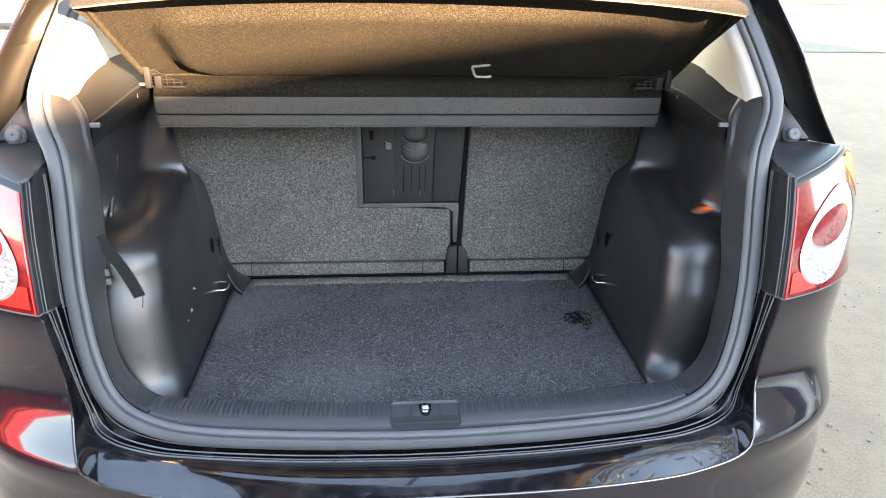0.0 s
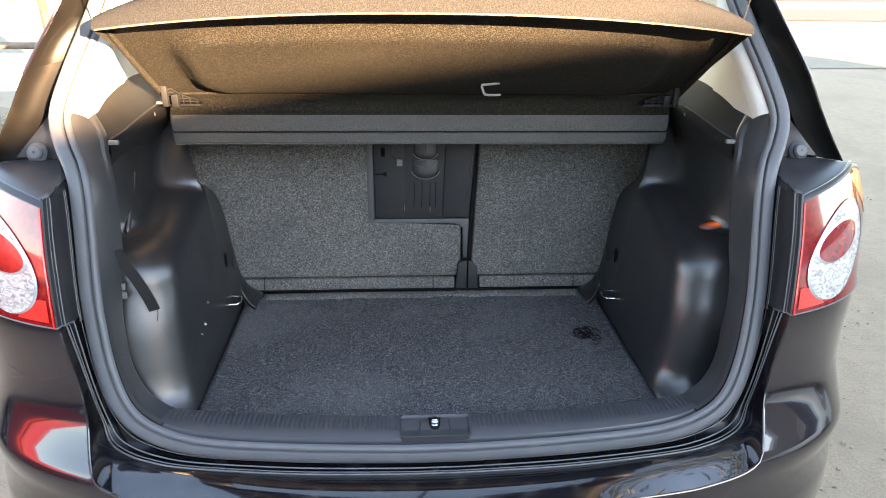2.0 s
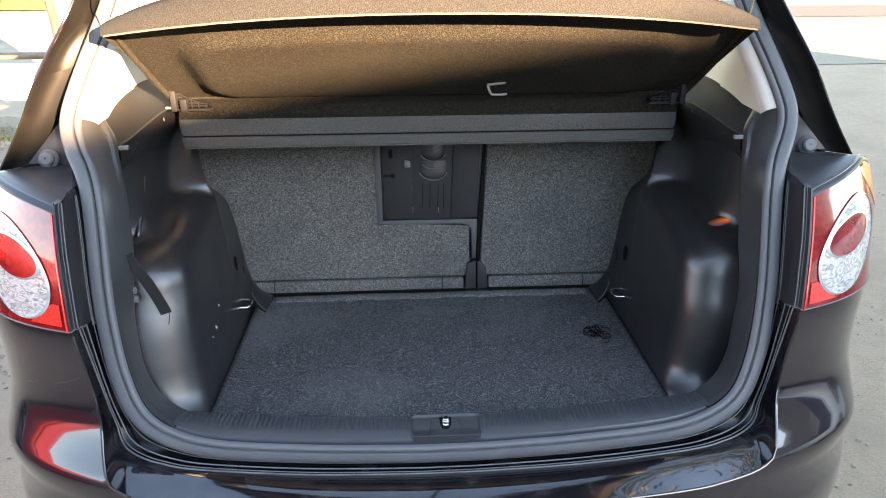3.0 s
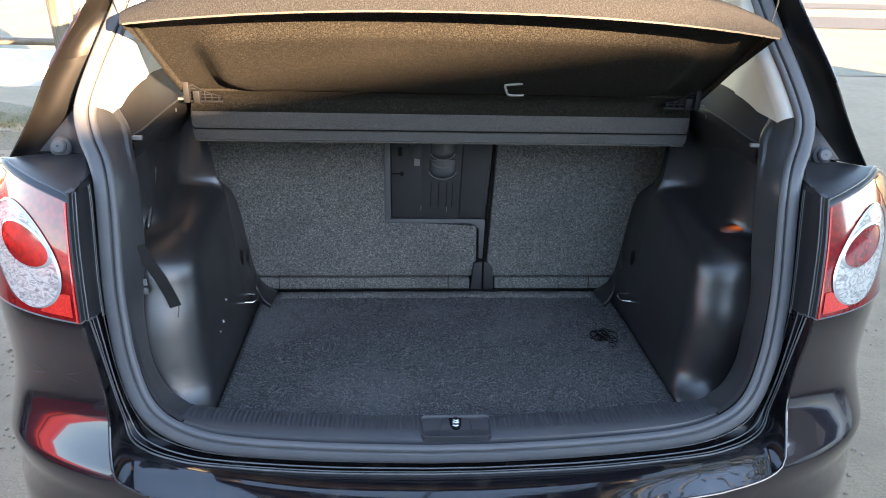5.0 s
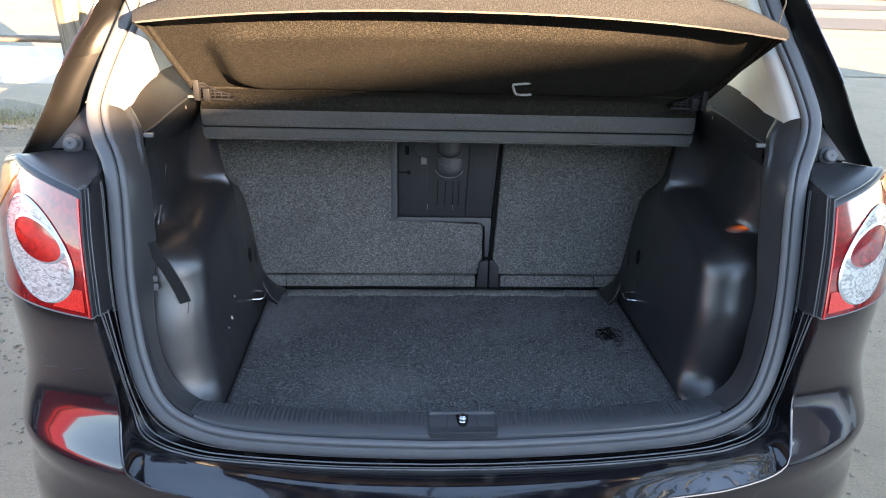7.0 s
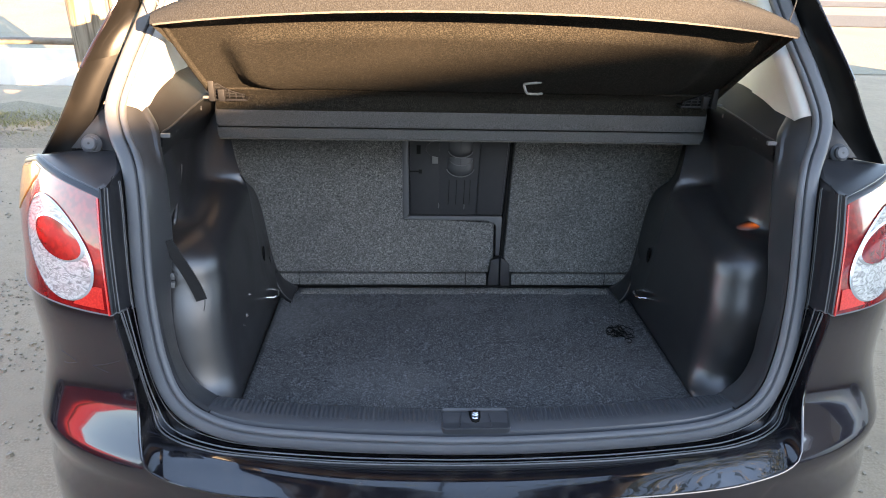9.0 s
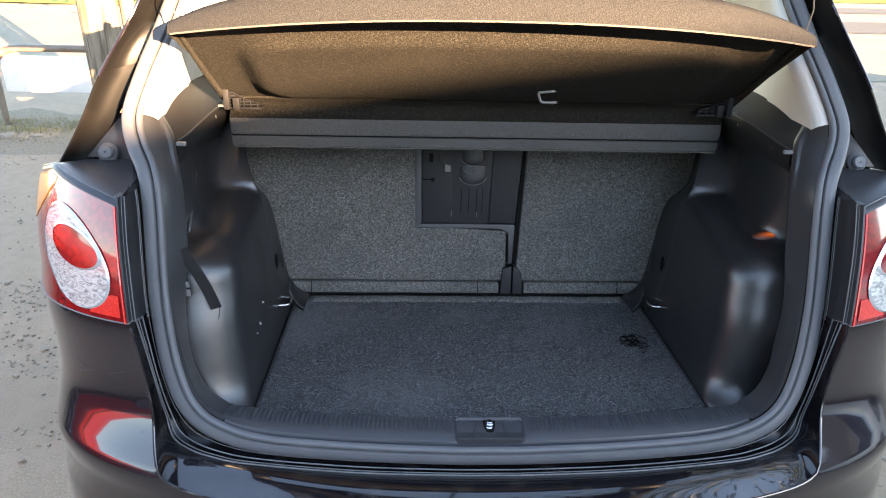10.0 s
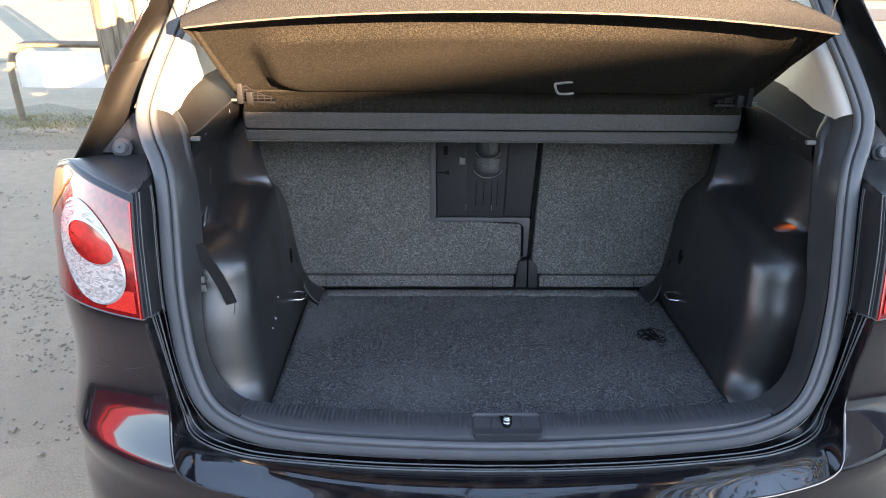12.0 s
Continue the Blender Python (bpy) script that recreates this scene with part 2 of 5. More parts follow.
# ---- building blocks ----
def spline(nodes, n):
    """n points evenly along a smooth curve through the nodes."""
    p = np.array(nodes, float)
    p = np.vstack([2 * p[0] - p[1], p, 2 * p[-1] - p[-2]])
    out = []
    for a, b, c, d in zip(p[:-3], p[1:-2], p[2:-1], p[3:]):
        u = np.linspace(0, 1, 24, endpoint=False)[:, None]
        out.append(0.5 * (2 * b + (c - a) * u + (2 * a - 5 * b + 4 * c - d) * u**2 + (3 * b - a - 3 * c + d) * u**3))
    q = np.vstack(out + [p[-2:-1]])
    s = np.r_[0, np.cumsum(np.linalg.norm(np.diff(q, axis=0), axis=1))]
    w = np.linspace(0, s[-1], n)
    return np.stack([np.interp(w, s, q[:, k]) for k in range(q.shape[1])], 1)


def grid(bm, rows, round_u=False, round_v=False):
    """Quads between rows of points."""
    vs = [[bm.verts.new(p) for p in row] for row in rows]
    nr, nc = len(vs), len(vs[0])
    for i in range(nr if round_v else nr - 1):
        for j in range(nc if round_u else nc - 1):
            a, b, c, d = vs[i][j], vs[i][(j + 1) % nc], vs[(i + 1) % nr][(j + 1) % nc], vs[(i + 1) % nr][j]
            try:
                bm.faces.new((a, b, c, d))
            except ValueError:
                pass
    return vs


def cap(bm, ring):
    try:
        bm.faces.new(ring)
    except ValueError:
        pass


def tube(bm, path, r, sides=10, ends=True):
    """A round bar along a path; r may be a list."""
    path = [Vector(p) for p in path]
    rs = r if isinstance(r, (list, tuple)) else [r] * len(path)
    side, rows = None, []
    for i, p in enumerate(path):
        t = (path[min(i + 1, len(path) - 1)] - path[max(i - 1, 0)]).normalized()
        if side is None:
            side = t.cross(Vector((0.3, 0.2, 1)))
            side = side.normalized() if side.length > 0.1 else t.cross(Vector((1, 0, 0))).normalized()
        side = (side - t * side.dot(t)).normalized()
        up = t.cross(side)
        rows.append([p + rs[i] * (math.cos(a) * side + math.sin(a) * up) for a in [2 * math.pi * k / sides for k in range(sides)]])
    vs = grid(bm, rows, round_u=True)
    if ends:
        cap(bm, vs[0][::-1])
        cap(bm, vs[-1])


def box(bm, x0, x1, y0, y1, z0, z1, bevel=0.0, m=None):
    made = bmesh.ops.create_cube(bm, size=1)
    vs = made["verts"]
    for v in vs:
        v.co = Vector(((x0 + x1) / 2 + v.co.x * (x1 - x0), (y0 + y1) / 2 + v.co.y * (y1 - y0), (z0 + z1) / 2 + v.co.z * (z1 - z0)))
    if bevel:
        es = list({e for v in vs for e in v.link_edges})
        got = bmesh.ops.bevel(bm, geom=es, offset=bevel, segments=2, affect="EDGES", profile=0.6)
        vs = got["verts"] + [v for v in vs if v.is_valid]
    if m is not None:
        bmesh.ops.transform(bm, matrix=m, verts=list({v for v in vs if v.is_valid}))


def disc(bm, m, r, depth, sides=24, bevel=0.0):
    """A turned disc about the local z axis, with a rounded rim."""
    prof = [(0.001, 0), (r - bevel, 0), (r, -bevel), (r, -depth)] if bevel else [(0.001, 0), (r, 0), (r, -depth)]
    rows = [[m @ Vector((q * math.cos(a), q * math.sin(a), h)) for a in [2 * math.pi * k / sides for k in range(sides)]] for q, h in prof]
    vs = grid(bm, rows, round_u=True)
    cap(bm, vs[0])
    cap(bm, vs[-1][::-1])


def part(name, bm, mat, parent=None, label="", sharp=38):
    """Links a bmesh as one mesh object."""
    bmesh.ops.remove_doubles(bm, verts=bm.verts, dist=0.00005)
    bmesh.ops.recalc_face_normals(bm, faces=bm.faces)
    me = bpy.data.meshes.new(name)
    bm.to_mesh(me)
    bm.free()
    me.materials.append(mat)
    me.shade_smooth()
    me.set_sharp_from_angle(angle=radians(sharp))
    ob = new(name, me)
    if parent:
        ob.parent = parent
    if label:
        ob["label"] = label
    return ob


def thing(name, label, category, at=(0, 0, 0), group="", kind=""):
    ob = new(name)
    ob.location = at
    return tagged(ob, label, category, group, kind)


def flip(rows, side):
    """side 1: as given; -1: mirrored to the other flank."""
    return [[Vector((side * p[0], p[1], p[2])) for p in row] for row in rows]


def solid(ob, thick, offset=-1.0):
    mod = ob.modifiers.new("thickness", "SOLIDIFY")
    mod.thickness, mod.offset = thick, offset
    return ob


# ---- ground and surroundings ----
def sheet(name, mat, x0, x1, y0, y1, z, cell, rough, label, category, edge=0.0):
    """A nearly flat sheet of ground; edge: how far its border wanders."""
    bm = bmesh.new()
    nx, ny = max(2, int((x1 - x0) / cell)), max(2, int((y1 - y0) / cell))
    rows = []
    for j in range(ny + 1):
        row = []
        for i in range(nx + 1):
            x, y = x0 + (x1 - x0) * i / nx, y0 + (y1 - y0) * j / ny
            if edge and (j in (0, ny) or i in (0, nx)):
                x += edge * noise.noise((x * 1.7, y * 1.7, 3.0))
                y += edge * noise.noise((x * 1.3, y * 1.3, 8.0))
            row.append((x, y, z + rough * noise.noise((x * 0.9, y * 0.9, 1.0))))
        rows.append(row)
    grid(bm, rows)
    return tagged(part(name, bm, mat), label, category, kind="structure")


sheet("ground", ASPHALT, -400, 400, -400, 400, 0.0, 25, 0.0, "pale worn asphalt of a shaded parking yard", "ground")
sheet("pavement", SAND, -60, 60, 7.7, 21.5, 0.007, 0.6, 0.002, "sunlit sandy concrete strip beyond the asphalt", "pavement", 0.12)
# two flat grey bands laid across the sandy strip
sheet("grey_band_1", GREY_BAND, -3, 60, 13.0, 15.3, 0.020, 0.8, 0.003, "grey band across the sandy strip", "path", 0.15)
sheet("grey_band_2", GREY_BAND, -3, 60, 17.6, 19.4, 0.020, 0.8, 0.003, "grey band before the lawn", "path", 0.15)
sheet("lawn", LAWN, -80, 80, 21.6, 60, 0.025, 1.5, 0.02, "sunlit yellow-green lawn in the distance", "lawn", 0.3)
sheet("lawn_2", LAWN, -70, -4.5, 15.6, 21.5, 0.03, 1.0, 0.02, "sunlit yellow-green lawn beyond the grey band", "lawn", 0.3)
sheet("soil_patch", SOIL, -6.6, -2.0, 3.95, 5.45, 0.0005, 0.12, 0.006, "bare dusty soil along the foot of the rail", "soil", 0.85)


def grass(name, spots, label):
    bm = bmesh.new()
    rnd = random.Random(4)
    for x, y, n, spread in spots:
        for _ in range(n):
            px, py = rnd.gauss(x, spread), rnd.gauss(y, spread * 0.35)
            h, a, lean = rnd.uniform(0.008, 0.034), rnd.uniform(0, 6.28), rnd.uniform(0, 0.045)
            dx, dy = math.cos(a) * 0.003, math.sin(a) * 0.003
            b = [bm.verts.new(v) for v in ((px - dx, py - dy, 0.0), (px + dx, py + dy, 0.0), (px + lean * math.cos(a + 1), py + lean * math.sin(a + 1), h))]
            bm.faces.new(b)
    return tagged(part(name, bm, BLADE), label, "grass", kind="stuff")


grass("grass", [(-5.6 + 0.28 * i, 4.95 + 0.13 * math.sin(i * 2.1) + 0.07 * math.sin(i * 5.3), 300 + 260 * (i * 7 % 3), 0.24) for i in range(12)] + [(-4.2 + 0.4 * i, 4.45, 60, 0.16) for i in range(5)],
      "thin dry green grass growing along the rail")


def loose_gravel():
    """Crumbs of broken asphalt lying in patches on the yard."""
    rnd = random.Random(21)
    bm = bmesh.new()
    spots = [(-2.00, 1.95, 0.14, 70), (-1.86, 1.80, 0.10, 60), (-2.20, 1.92, 0.16, 60), (-1.95, 2.45, 0.12, 40), (-2.72, 3.10, 0.10, 30), (-2.35, 2.95, 0.14, 30), (-2.6, 3.9, 0.25, 60), (-3.1, 4.1, 0.25, 60), (-1.55, 1.35, 0.12, 50),
             (-1.42, 0.95, 0.10, 40), (-1.75, 1.50, 0.16, 60), (-2.3, 2.3, 0.4, 18), (-1.7, 1.2, 0.3, 18), (1.9, 1.5, 0.35, 50), (2.6, 2.6, 0.5, 50), (1.45, 0.8, 0.2, 30)]
    for x, y, spread, n in spots:
        for _ in range(n):
            r = rnd.uniform(0.003, 0.008) * (2.0 if rnd.random() < 0.12 else 1.0)
            px, py = rnd.gauss(x, spread), rnd.gauss(y, spread * 0.6)
            ring = [(r * rnd.uniform(0.7, 1.3) * math.cos(a), r * rnd.uniform(0.7, 1.3) * math.sin(a)) for a in np.linspace(0, 6.28, 7)[:-1]]
            low = [bm.verts.new((px + u, py + v, -0.002)) for u, v in ring]
            high = [bm.verts.new((px + 0.65 * u, py + 0.65 * v, r * rnd.uniform(0.5, 0.9))) for u, v in ring]
            for k in range(6):
                bm.faces.new((low[k], low[(k + 1) % 6], high[(k + 1) % 6], high[k]))
            bm.faces.new(high)
    tagged(part("loose_gravel", bm, GRAVEL), "crumbs of broken asphalt lying in patches on the yard", "gravel", kind="stuff")


def stone(at, size, seed):
    """A flat weathered lump lying at the edge of the soil."""
    bm = bmesh.new()
    bmesh.ops.create_icosphere(bm, subdivisions=3, radius=1.0)
    for v in bm.verts:
        d = 1 + 0.35 * noise.noise(v.co * 1.6 + Vector((seed, 0, 0))) + 0.08 * noise.noise(v.co * 6)
        v.co = Vector((at[0] + size[0] * v.co.x * d, at[1] + size[1] * v.co.y * d, max(0.0, size[2] * (0.35 + v.co.z * d))))
    tagged(part("stone", bm, GRAVEL, sharp=60), "flat pale weathered stone lying on the soil", "stone")


loose_gravel()
stone((-3.40, 4.54, 0), (0.075, 0.05, 0.030), 3)
stone((-3.20, 4.58, 0), (0.055, 0.03, 0.016), 8)


def low_rail():
    t = thing("barrier_rail", "low bent steel tube rail with a white board hung in it", "rail", (-2.6, 4.95, 0))
    for name, path in (("tube", [(-1.02, 0, -0.05), (-1.02, 0, 0.25), (-1.018, 0, 0.42), (-1.0, 0, 0.50), (-0.965, 0, 0.56), (-0.915, 0, 0.605), (-0.85, 0, 0.629), (-0.77, 0, 0.635),
                                 (-0.4, 0, 0.635), (0.3, 0, 0.635), (0.77, 0, 0.635), (0.85, 0, 0.629), (0.915, 0, 0.605), (0.965, 0, 0.56), (1.0, 0, 0.50), (1.018, 0, 0.42), (1.02, 0, -0.05)]),):
        bm = bmesh.new()
        tube(bm, path, 0.029, 14)
        part(name, bm, RAIL, t)
    bm = bmesh.new()
    box(bm, -0.955, 0.955, -0.008, 0.008, 0.28, 0.575, 0.004)
    part("board", bm, WHITE_BOARD, t, "scuffed white board")


low_rail()


def pole():
    t = thing("utility_pole", "weathered grey wooden utility pole with a prop beside it", "pole", (-2.72, 5.0, 0))
    bm = bmesh.new()
    tube(bm, [(0.02 - 0.02 * z, 0, z) for z in (-0.1, 0.3, 0.7, 1.2, 2, 4, 6.5)], [0.155, 0.152, 0.15, 0.147, 0.143, 0.135, 0.125], 20)
    for v in bm.verts:
        a = math.atan2(v.co.y, v.co.x)
        k = 1 + 0.05 * noise.noise((math.cos(a) * 5, math.sin(a) * 5, v.co.z * 0.6))
        v.co.x, v.co.y = v.co.x * k, v.co.y * k
    part("post", bm, WOOD, t)
    bm = bmesh.new()
    tube(bm, [(0.23 - 0.015 * z, 0.06, z) for z in (-0.1, 0.5, 1.2, 2.4)], 0.06, 12)
    part("prop", bm, WOOD, t)


pole()


def house():
    """Unseen building added behind the camera; its gable is shaped to throw the shade."""
    t = thing("house", "unseen plastered building added behind, its low gable roof shaped for the shade", "house", (14.0, -14.0, 0))
    bm = bmesh.new()
    prof = [(-7.5, 0), (9, 0), (9, 4.945), (-3.6, 4.945), (-7.5, 4.33)]
    a = [bm.verts.new((x, 0, z)) for x, z in prof]
    b = [bm.verts.new((x, -7, z)) for x, z in prof]
    bm.faces.new(a)
    bm.faces.new(b[::-1])
    for i in range(5):
        j = (i + 1) % 5
        bm.faces.new((a[i], b[i], b[j], a[j]))
    part("wall", bm, PLASTER, t)
    for (x0, z0), (x1, z1) in (((-7.9, 4.285), (-3.6, 4.96)), ((-3.6, 4.96), (9.4, 4.96))):
        bm = bmesh.new()
        vs = [bm.verts.new(p) for p in ((x0, 0.1, z0), (x1, 0.1, z1), (x1, -7.3, z1), (x0, -7.3, z0), (x0, 0.1, z0 + 0.10), (x1, 0.1, z1 + 0.10), (x1, -7.3, z1 + 0.10), (x0, -7.3, z0 + 0.10))]
        for f in ((0, 1, 5, 4), (1, 2, 6, 5), (2, 3, 7, 6), (3, 0, 4, 7), (4, 5, 6, 7), (3, 2, 1, 0)):
            bm.faces.new([vs[k] for k in f])
        part("roof_slope", bm, ROOFING, t)
    # unseen block added on the roof to shade one side of the boot opening
    bm = bmesh.new()
    box(bm, -2.83, -2.27, -0.75, -0.05, 4.5, 5.75, 0.01)
    stack = part("shade_block", bm, PLASTER, t, "unseen plastered block added to shade one side of the opening")
    bm = bmesh.new()
    box(bm, -2.85, -2.25, -0.77, 0.0, 5.75, 5.84, 0.01)
    part("shade_block_cap", bm, RENDER_GREY, stack)
    # unseen low wing, added to shade the ground and darken reflections
    bm = bmesh.new()
    box(bm, -22.0, -7.55, -6.5, -0.1, 0.0, 4.1, 0.02)
    part("unseen_wing_wall", bm, DARK_BACKDROP, t)
    bm = bmesh.new()
    box(bm, -22.3, -7.95, -6.8, 0.1, 4.1, 4.22, 0.02)
    part("unseen_wing_roof", bm, ROOFING, t)


house()


def reflection_blocker():
    """An unseen low dark house, added behind the yard to darken reflections."""
    t = thing("house", "unseen low dark house added behind the yard to darken reflections", "house", (-14.0, -16.5, 0))
    bm = bmesh.new()
    box(bm, -5.6, 5.6, -3.0, 3.0, 0.0, 3.6, 0.02)
    part("wall", bm, DARK_BACKDROP, t)
    bm = bmesh.new()
    rows = [[(-5.9, y, z), (5.9, y, z)] for y, z in ((-3.3, 3.5), (0.0, 4.8), (3.3, 3.5))]
    grid(bm, rows)
    solid(part("roof", bm, ROOFING, t), 0.12)


reflection_blocker()


def garage():
    """Unseen low building added to one side, to be mirrored in the bumper's corner."""
    t = thing("garage", "unseen low plain grey building with a flat roof, added for reflections", "garage", (11.5, -5.3, 0))
    bm = bmesh.new()
    box(bm, -2.5, 2.5, -2.2, 2.2, 0.0, 3.8, 0.02)
    part("wall", bm, RENDER_GREY, t)
    bm = bmesh.new()
    box(bm, -2.75, 2.75, -2.4, 2.4, 3.8, 4.0, 0.02)
    part("roof", bm, ROOFING, t)


garage()


def tree(at, height, seed):
    rnd = random.Random(seed)
    t = thing("tree", "unseen leafy broad tree added to block sky light and be mirrored", "tree", at, "trees behind the yard")
    bm = bmesh.new()
    tube(bm, [(0, 0, -0.1), (0.05, 0.02, height * 0.25), (0.0, 0.05, height * 0.5), (0.1, 0, height * 0.8)], [0.22, 0.17, 0.12, 0.04], 10)
    tips = []
    for i in range(11):
        a, z = rnd.uniform(0, 6.28), height * rnd.uniform(0.28, 0.6)
        r = height * rnd.uniform(0.18, 0.34)
        tip = (r * math.cos(a), r * math.sin(a), z + height * rnd.uniform(0.12, 0.34))
        tube(bm, [(0, 0.03, z), (tip[0] * 0.5, tip[1] * 0.5, z + (tip[2] - z) * 0.4), tip], [0.07, 0.045, 0.015], 6)
        tips.append(tip)
    part("trunk", bm, BARK, t)
    bm = bmesh.new()
    for tip in tips + [(0.1, 0, height * 0.85)]:
        for _ in range(420):
            c = Vector(tip) + Vector([rnd.gauss(0, height * 0.075) for _ in range(3)])
            d = Vector([rnd.uniform(-1, 1) for _ in range(3)]).normalized() * 0.11
            e = d.cross(Vector([rnd.uniform(-1, 1) for _ in range(3)])).normalized() * 0.06
            bm.faces.new([bm.verts.new(c + q) for q in (d, e, -d, -e)])
    part("crown", bm, LEAF, t)


# unseen trees, mirrored in the paint; some added to hold back sky light
tree((-6.5, -13.5, 0), 6.2, 1)
tree((-3.6, -15.2, 0), 5.6, 3)
tree((-19, -3.5, 0), 3.6, 4)
tree((-4.2, -8.6, 0), 8.0, 6)
tree((-2.4, -10.0, 0), 6.0, 7)
tree((-6.6, -10.6, 0), 9.0, 10)
tree((4.4, 1.6, 0), 8.5, 8)


def parked_car(at, paint, label):
    """A car standing beside the yard, out of the view but mirrored in the bumper."""
    t = thing("parked_car", label, "car", at)
    bm = bmesh.new()
    rows = []
    for y, hw, zt in ((-2.05, 0.62, 0.55), (-2.0, 0.74, 0.72), (-1.4, 0.83, 0.88), (-0.7, 0.86, 0.96), (0.6, 0.87, 0.98), (1.6, 0.85, 1.0), (1.95, 0.78, 0.95), (2.05, 0.66, 0.6)):
        rows.append([(-hw, y, 0.25), (-hw - 0.03, y, 0.45), (-hw, y, zt - 0.08), (-hw + 0.10, y, zt), (hw - 0.10, y, zt), (hw, y, zt - 0.08), (hw + 0.03, y, 0.45), (hw, y, 0.25)])
    vs = grid(bm, rows, round_u=True)
    cap(bm, vs[0])
    cap(bm, vs[-1][::-1])
    part("body", bm, paint, t)
    bm = bmesh.new()
    rows = [[(-hw, y, 0.93), (-hw + 0.14, y, z), (hw - 0.14, y, z), (hw, y, 0.93)] for y, hw, z in ((-0.85, 0.74, 0.95), (-0.15, 0.76, 1.40), (1.0, 0.76, 1.46), (1.7, 0.74, 1.36), (1.98, 0.72, 0.95))]
    vs = grid(bm, rows)
    part("cabin", bm, SMOOTH_PLASTIC, t)
    bm = bmesh.new()
    rows = [[(-0.60, y, z), (0.60, y, z)] for y, z in ((-0.15, 1.415), (0.4, 1.455), (1.0, 1.475), (1.7, 1.375))]
    grid(bm, rows)
    solid(part("roof", bm, paint, t), 0.03)
    for x in (-0.80, 0.80):
        for y in (-1.25, 1.25):
            bm = bmesh.new()
            tube(bm, [(x - 0.11, y, 0.31), (x + 0.11, y, 0.31)], 0.31, 32)
            wheel = part("wheel", bm, RUBBER, t)
            bm = bmesh.new()
            k = 1 if x > 0 else -1
            disc(bm, Matrix.Translation((x + k * 0.116, y, 0.31)) @ pose(0, 0, 0, 0, 90 * k), 0.21, 0.02, 28, 0.005)
            part("rim", bm, MATT_BLACK, wheel)
            bm = bmesh.new()
            ring = [(x + k * 0.122, y + 0.20 * math.cos(a), 0.31 + 0.20 * math.sin(a)) for a in np.linspace(0, 2 * math.pi, 33)]
            tube(bm, ring, 0.016, 6)
            for q in range(7):
                a = 2 * math.pi * q / 7
                tube(bm, [(x + k * 0.126, y + 0.04 * math.cos(a), 0.31 + 0.04 * math.sin(a)), (x + k * 0.122, y + 0.20 * math.cos(a), 0.31 + 0.20 * math.sin(a))], 0.014, 6)
            part("spokes", bm, CHROME, wheel)


def parked_van(at):
    """A van standing beside the yard, out of the view but mirrored in the bumper."""
    t = thing("parked_van", "red van parked alongside, mirrored in the bumper", "van", at)
    for name, z0, z1, inset, mat in (("body", 0.26, 0.90, 0.0, RED_PAINT), ("belt_strip", 0.90, 0.95, -0.01, SMOOTH_PLASTIC), ("upper_body", 0.95, 1.30, 0.02, RED_PAINT)):
        bm = bmesh.new()
        rows = []
        for k in range(7):
            f = k / 6
            lean = inset + (0.10 * f ** 2 if name == "upper_body" else 0.02 * (1 - f) ** 2)
            rows.append([(sx * (0.84 - lean - c), sy * (2.15 - lean * (2.5 if name == "upper_body" else 1.0) - d), z0 + (z1 - z0) * f)
                         for sx, sy, c, d in ((1, -1, 0.18, 0), (1, -1, 0, 0.22), (1, 1, 0, 0.22), (1, 1, 0.18, 0), (-1, 1, 0.18, 0), (-1, 1, 0, 0.22), (-1, -1, 0, 0.22), (-1, -1, 0.18, 0))])
        vs = grid(bm, rows, round_u=True)
        cap(bm, vs[0][::-1])
        cap(bm, vs[-1])
        part(name, bm, mat, t)
    for x in (-0.80, 0.80):
        k = 1 if x > 0 else -1
        for y in (-1.35, 1.35):
            bm = bmesh.new()
            tube(bm, [(x - 0.11 * k, y, 0.32), (x + 0.05 * k, y, 0.32)], 0.32, 32)
            wheel = part("wheel", bm, RUBBER, t)
            bm = bmesh.new()
            disc(bm, Matrix.Translation((x + k * 0.056, y, 0.32)) @ pose(0, 0, 0, 0, 90 * k), 0.23, 0.02, 28, 0.005)
            part("rim", bm, MATT_BLACK, wheel)
            bm = bmesh.new()
            tube(bm, [(x + k * 0.06, y + 0.22 * math.cos(a), 0.32 + 0.22 * math.sin(a)) for a in np.linspace(0, 2 * math.pi, 33)], 0.016, 6)
            for q in range(5):
                a = 2 * math.pi * q / 5
                tube(bm, [(x + k * 0.066, y + 0.04 * math.cos(a), 0.32 + 0.04 * math.sin(a)), (x + k * 0.06, y + 0.22 * math.cos(a), 0.32 + 0.22 * math.sin(a))], 0.018, 6)
            part("spokes", bm, CHROME, wheel)


parked_van((-4.3, -0.9, 0))
parked_car((5.2, -1.3, 0), SILVER_PAINT, "silver hatchback parked alongside, mirrored in the bumper")

# ---- the car: shape of its rear ----
CAR = thing("car", "black hatchback car with its tailgate open and empty boot", "car")


def curve_of(nodes):
    p = spline(nodes, 400)
    return lambda z: float(np.interp(z, p[:, 0], p[:, 1]))


half_width = curve_of([(0.20, 0.82), (0.36, 0.848), (0.44, 0.856), (0.52, 0.860), (0.61, 0.856), (0.67, 0.850), (0.75, 0.853), (0.82, 0.859), (0.88, 0.863), (0.95, 0.860), (1.03, 0.864), (1.10, 0.856), (1.17, 0.835)])
rear_line = curve_of([(0.20, -0.01), (0.36, -0.05), (0.50, -0.066), (0.58, -0.052), (0.62, -0.034), (0.66, -0.014), (0.70, 0.018), (0.745, 0.048), (0.79, 0.062), (0.83, 0.068), (0.913, 0.077), (1.02, 0.11), (1.106, 0.145), (1.17, 0.17)])


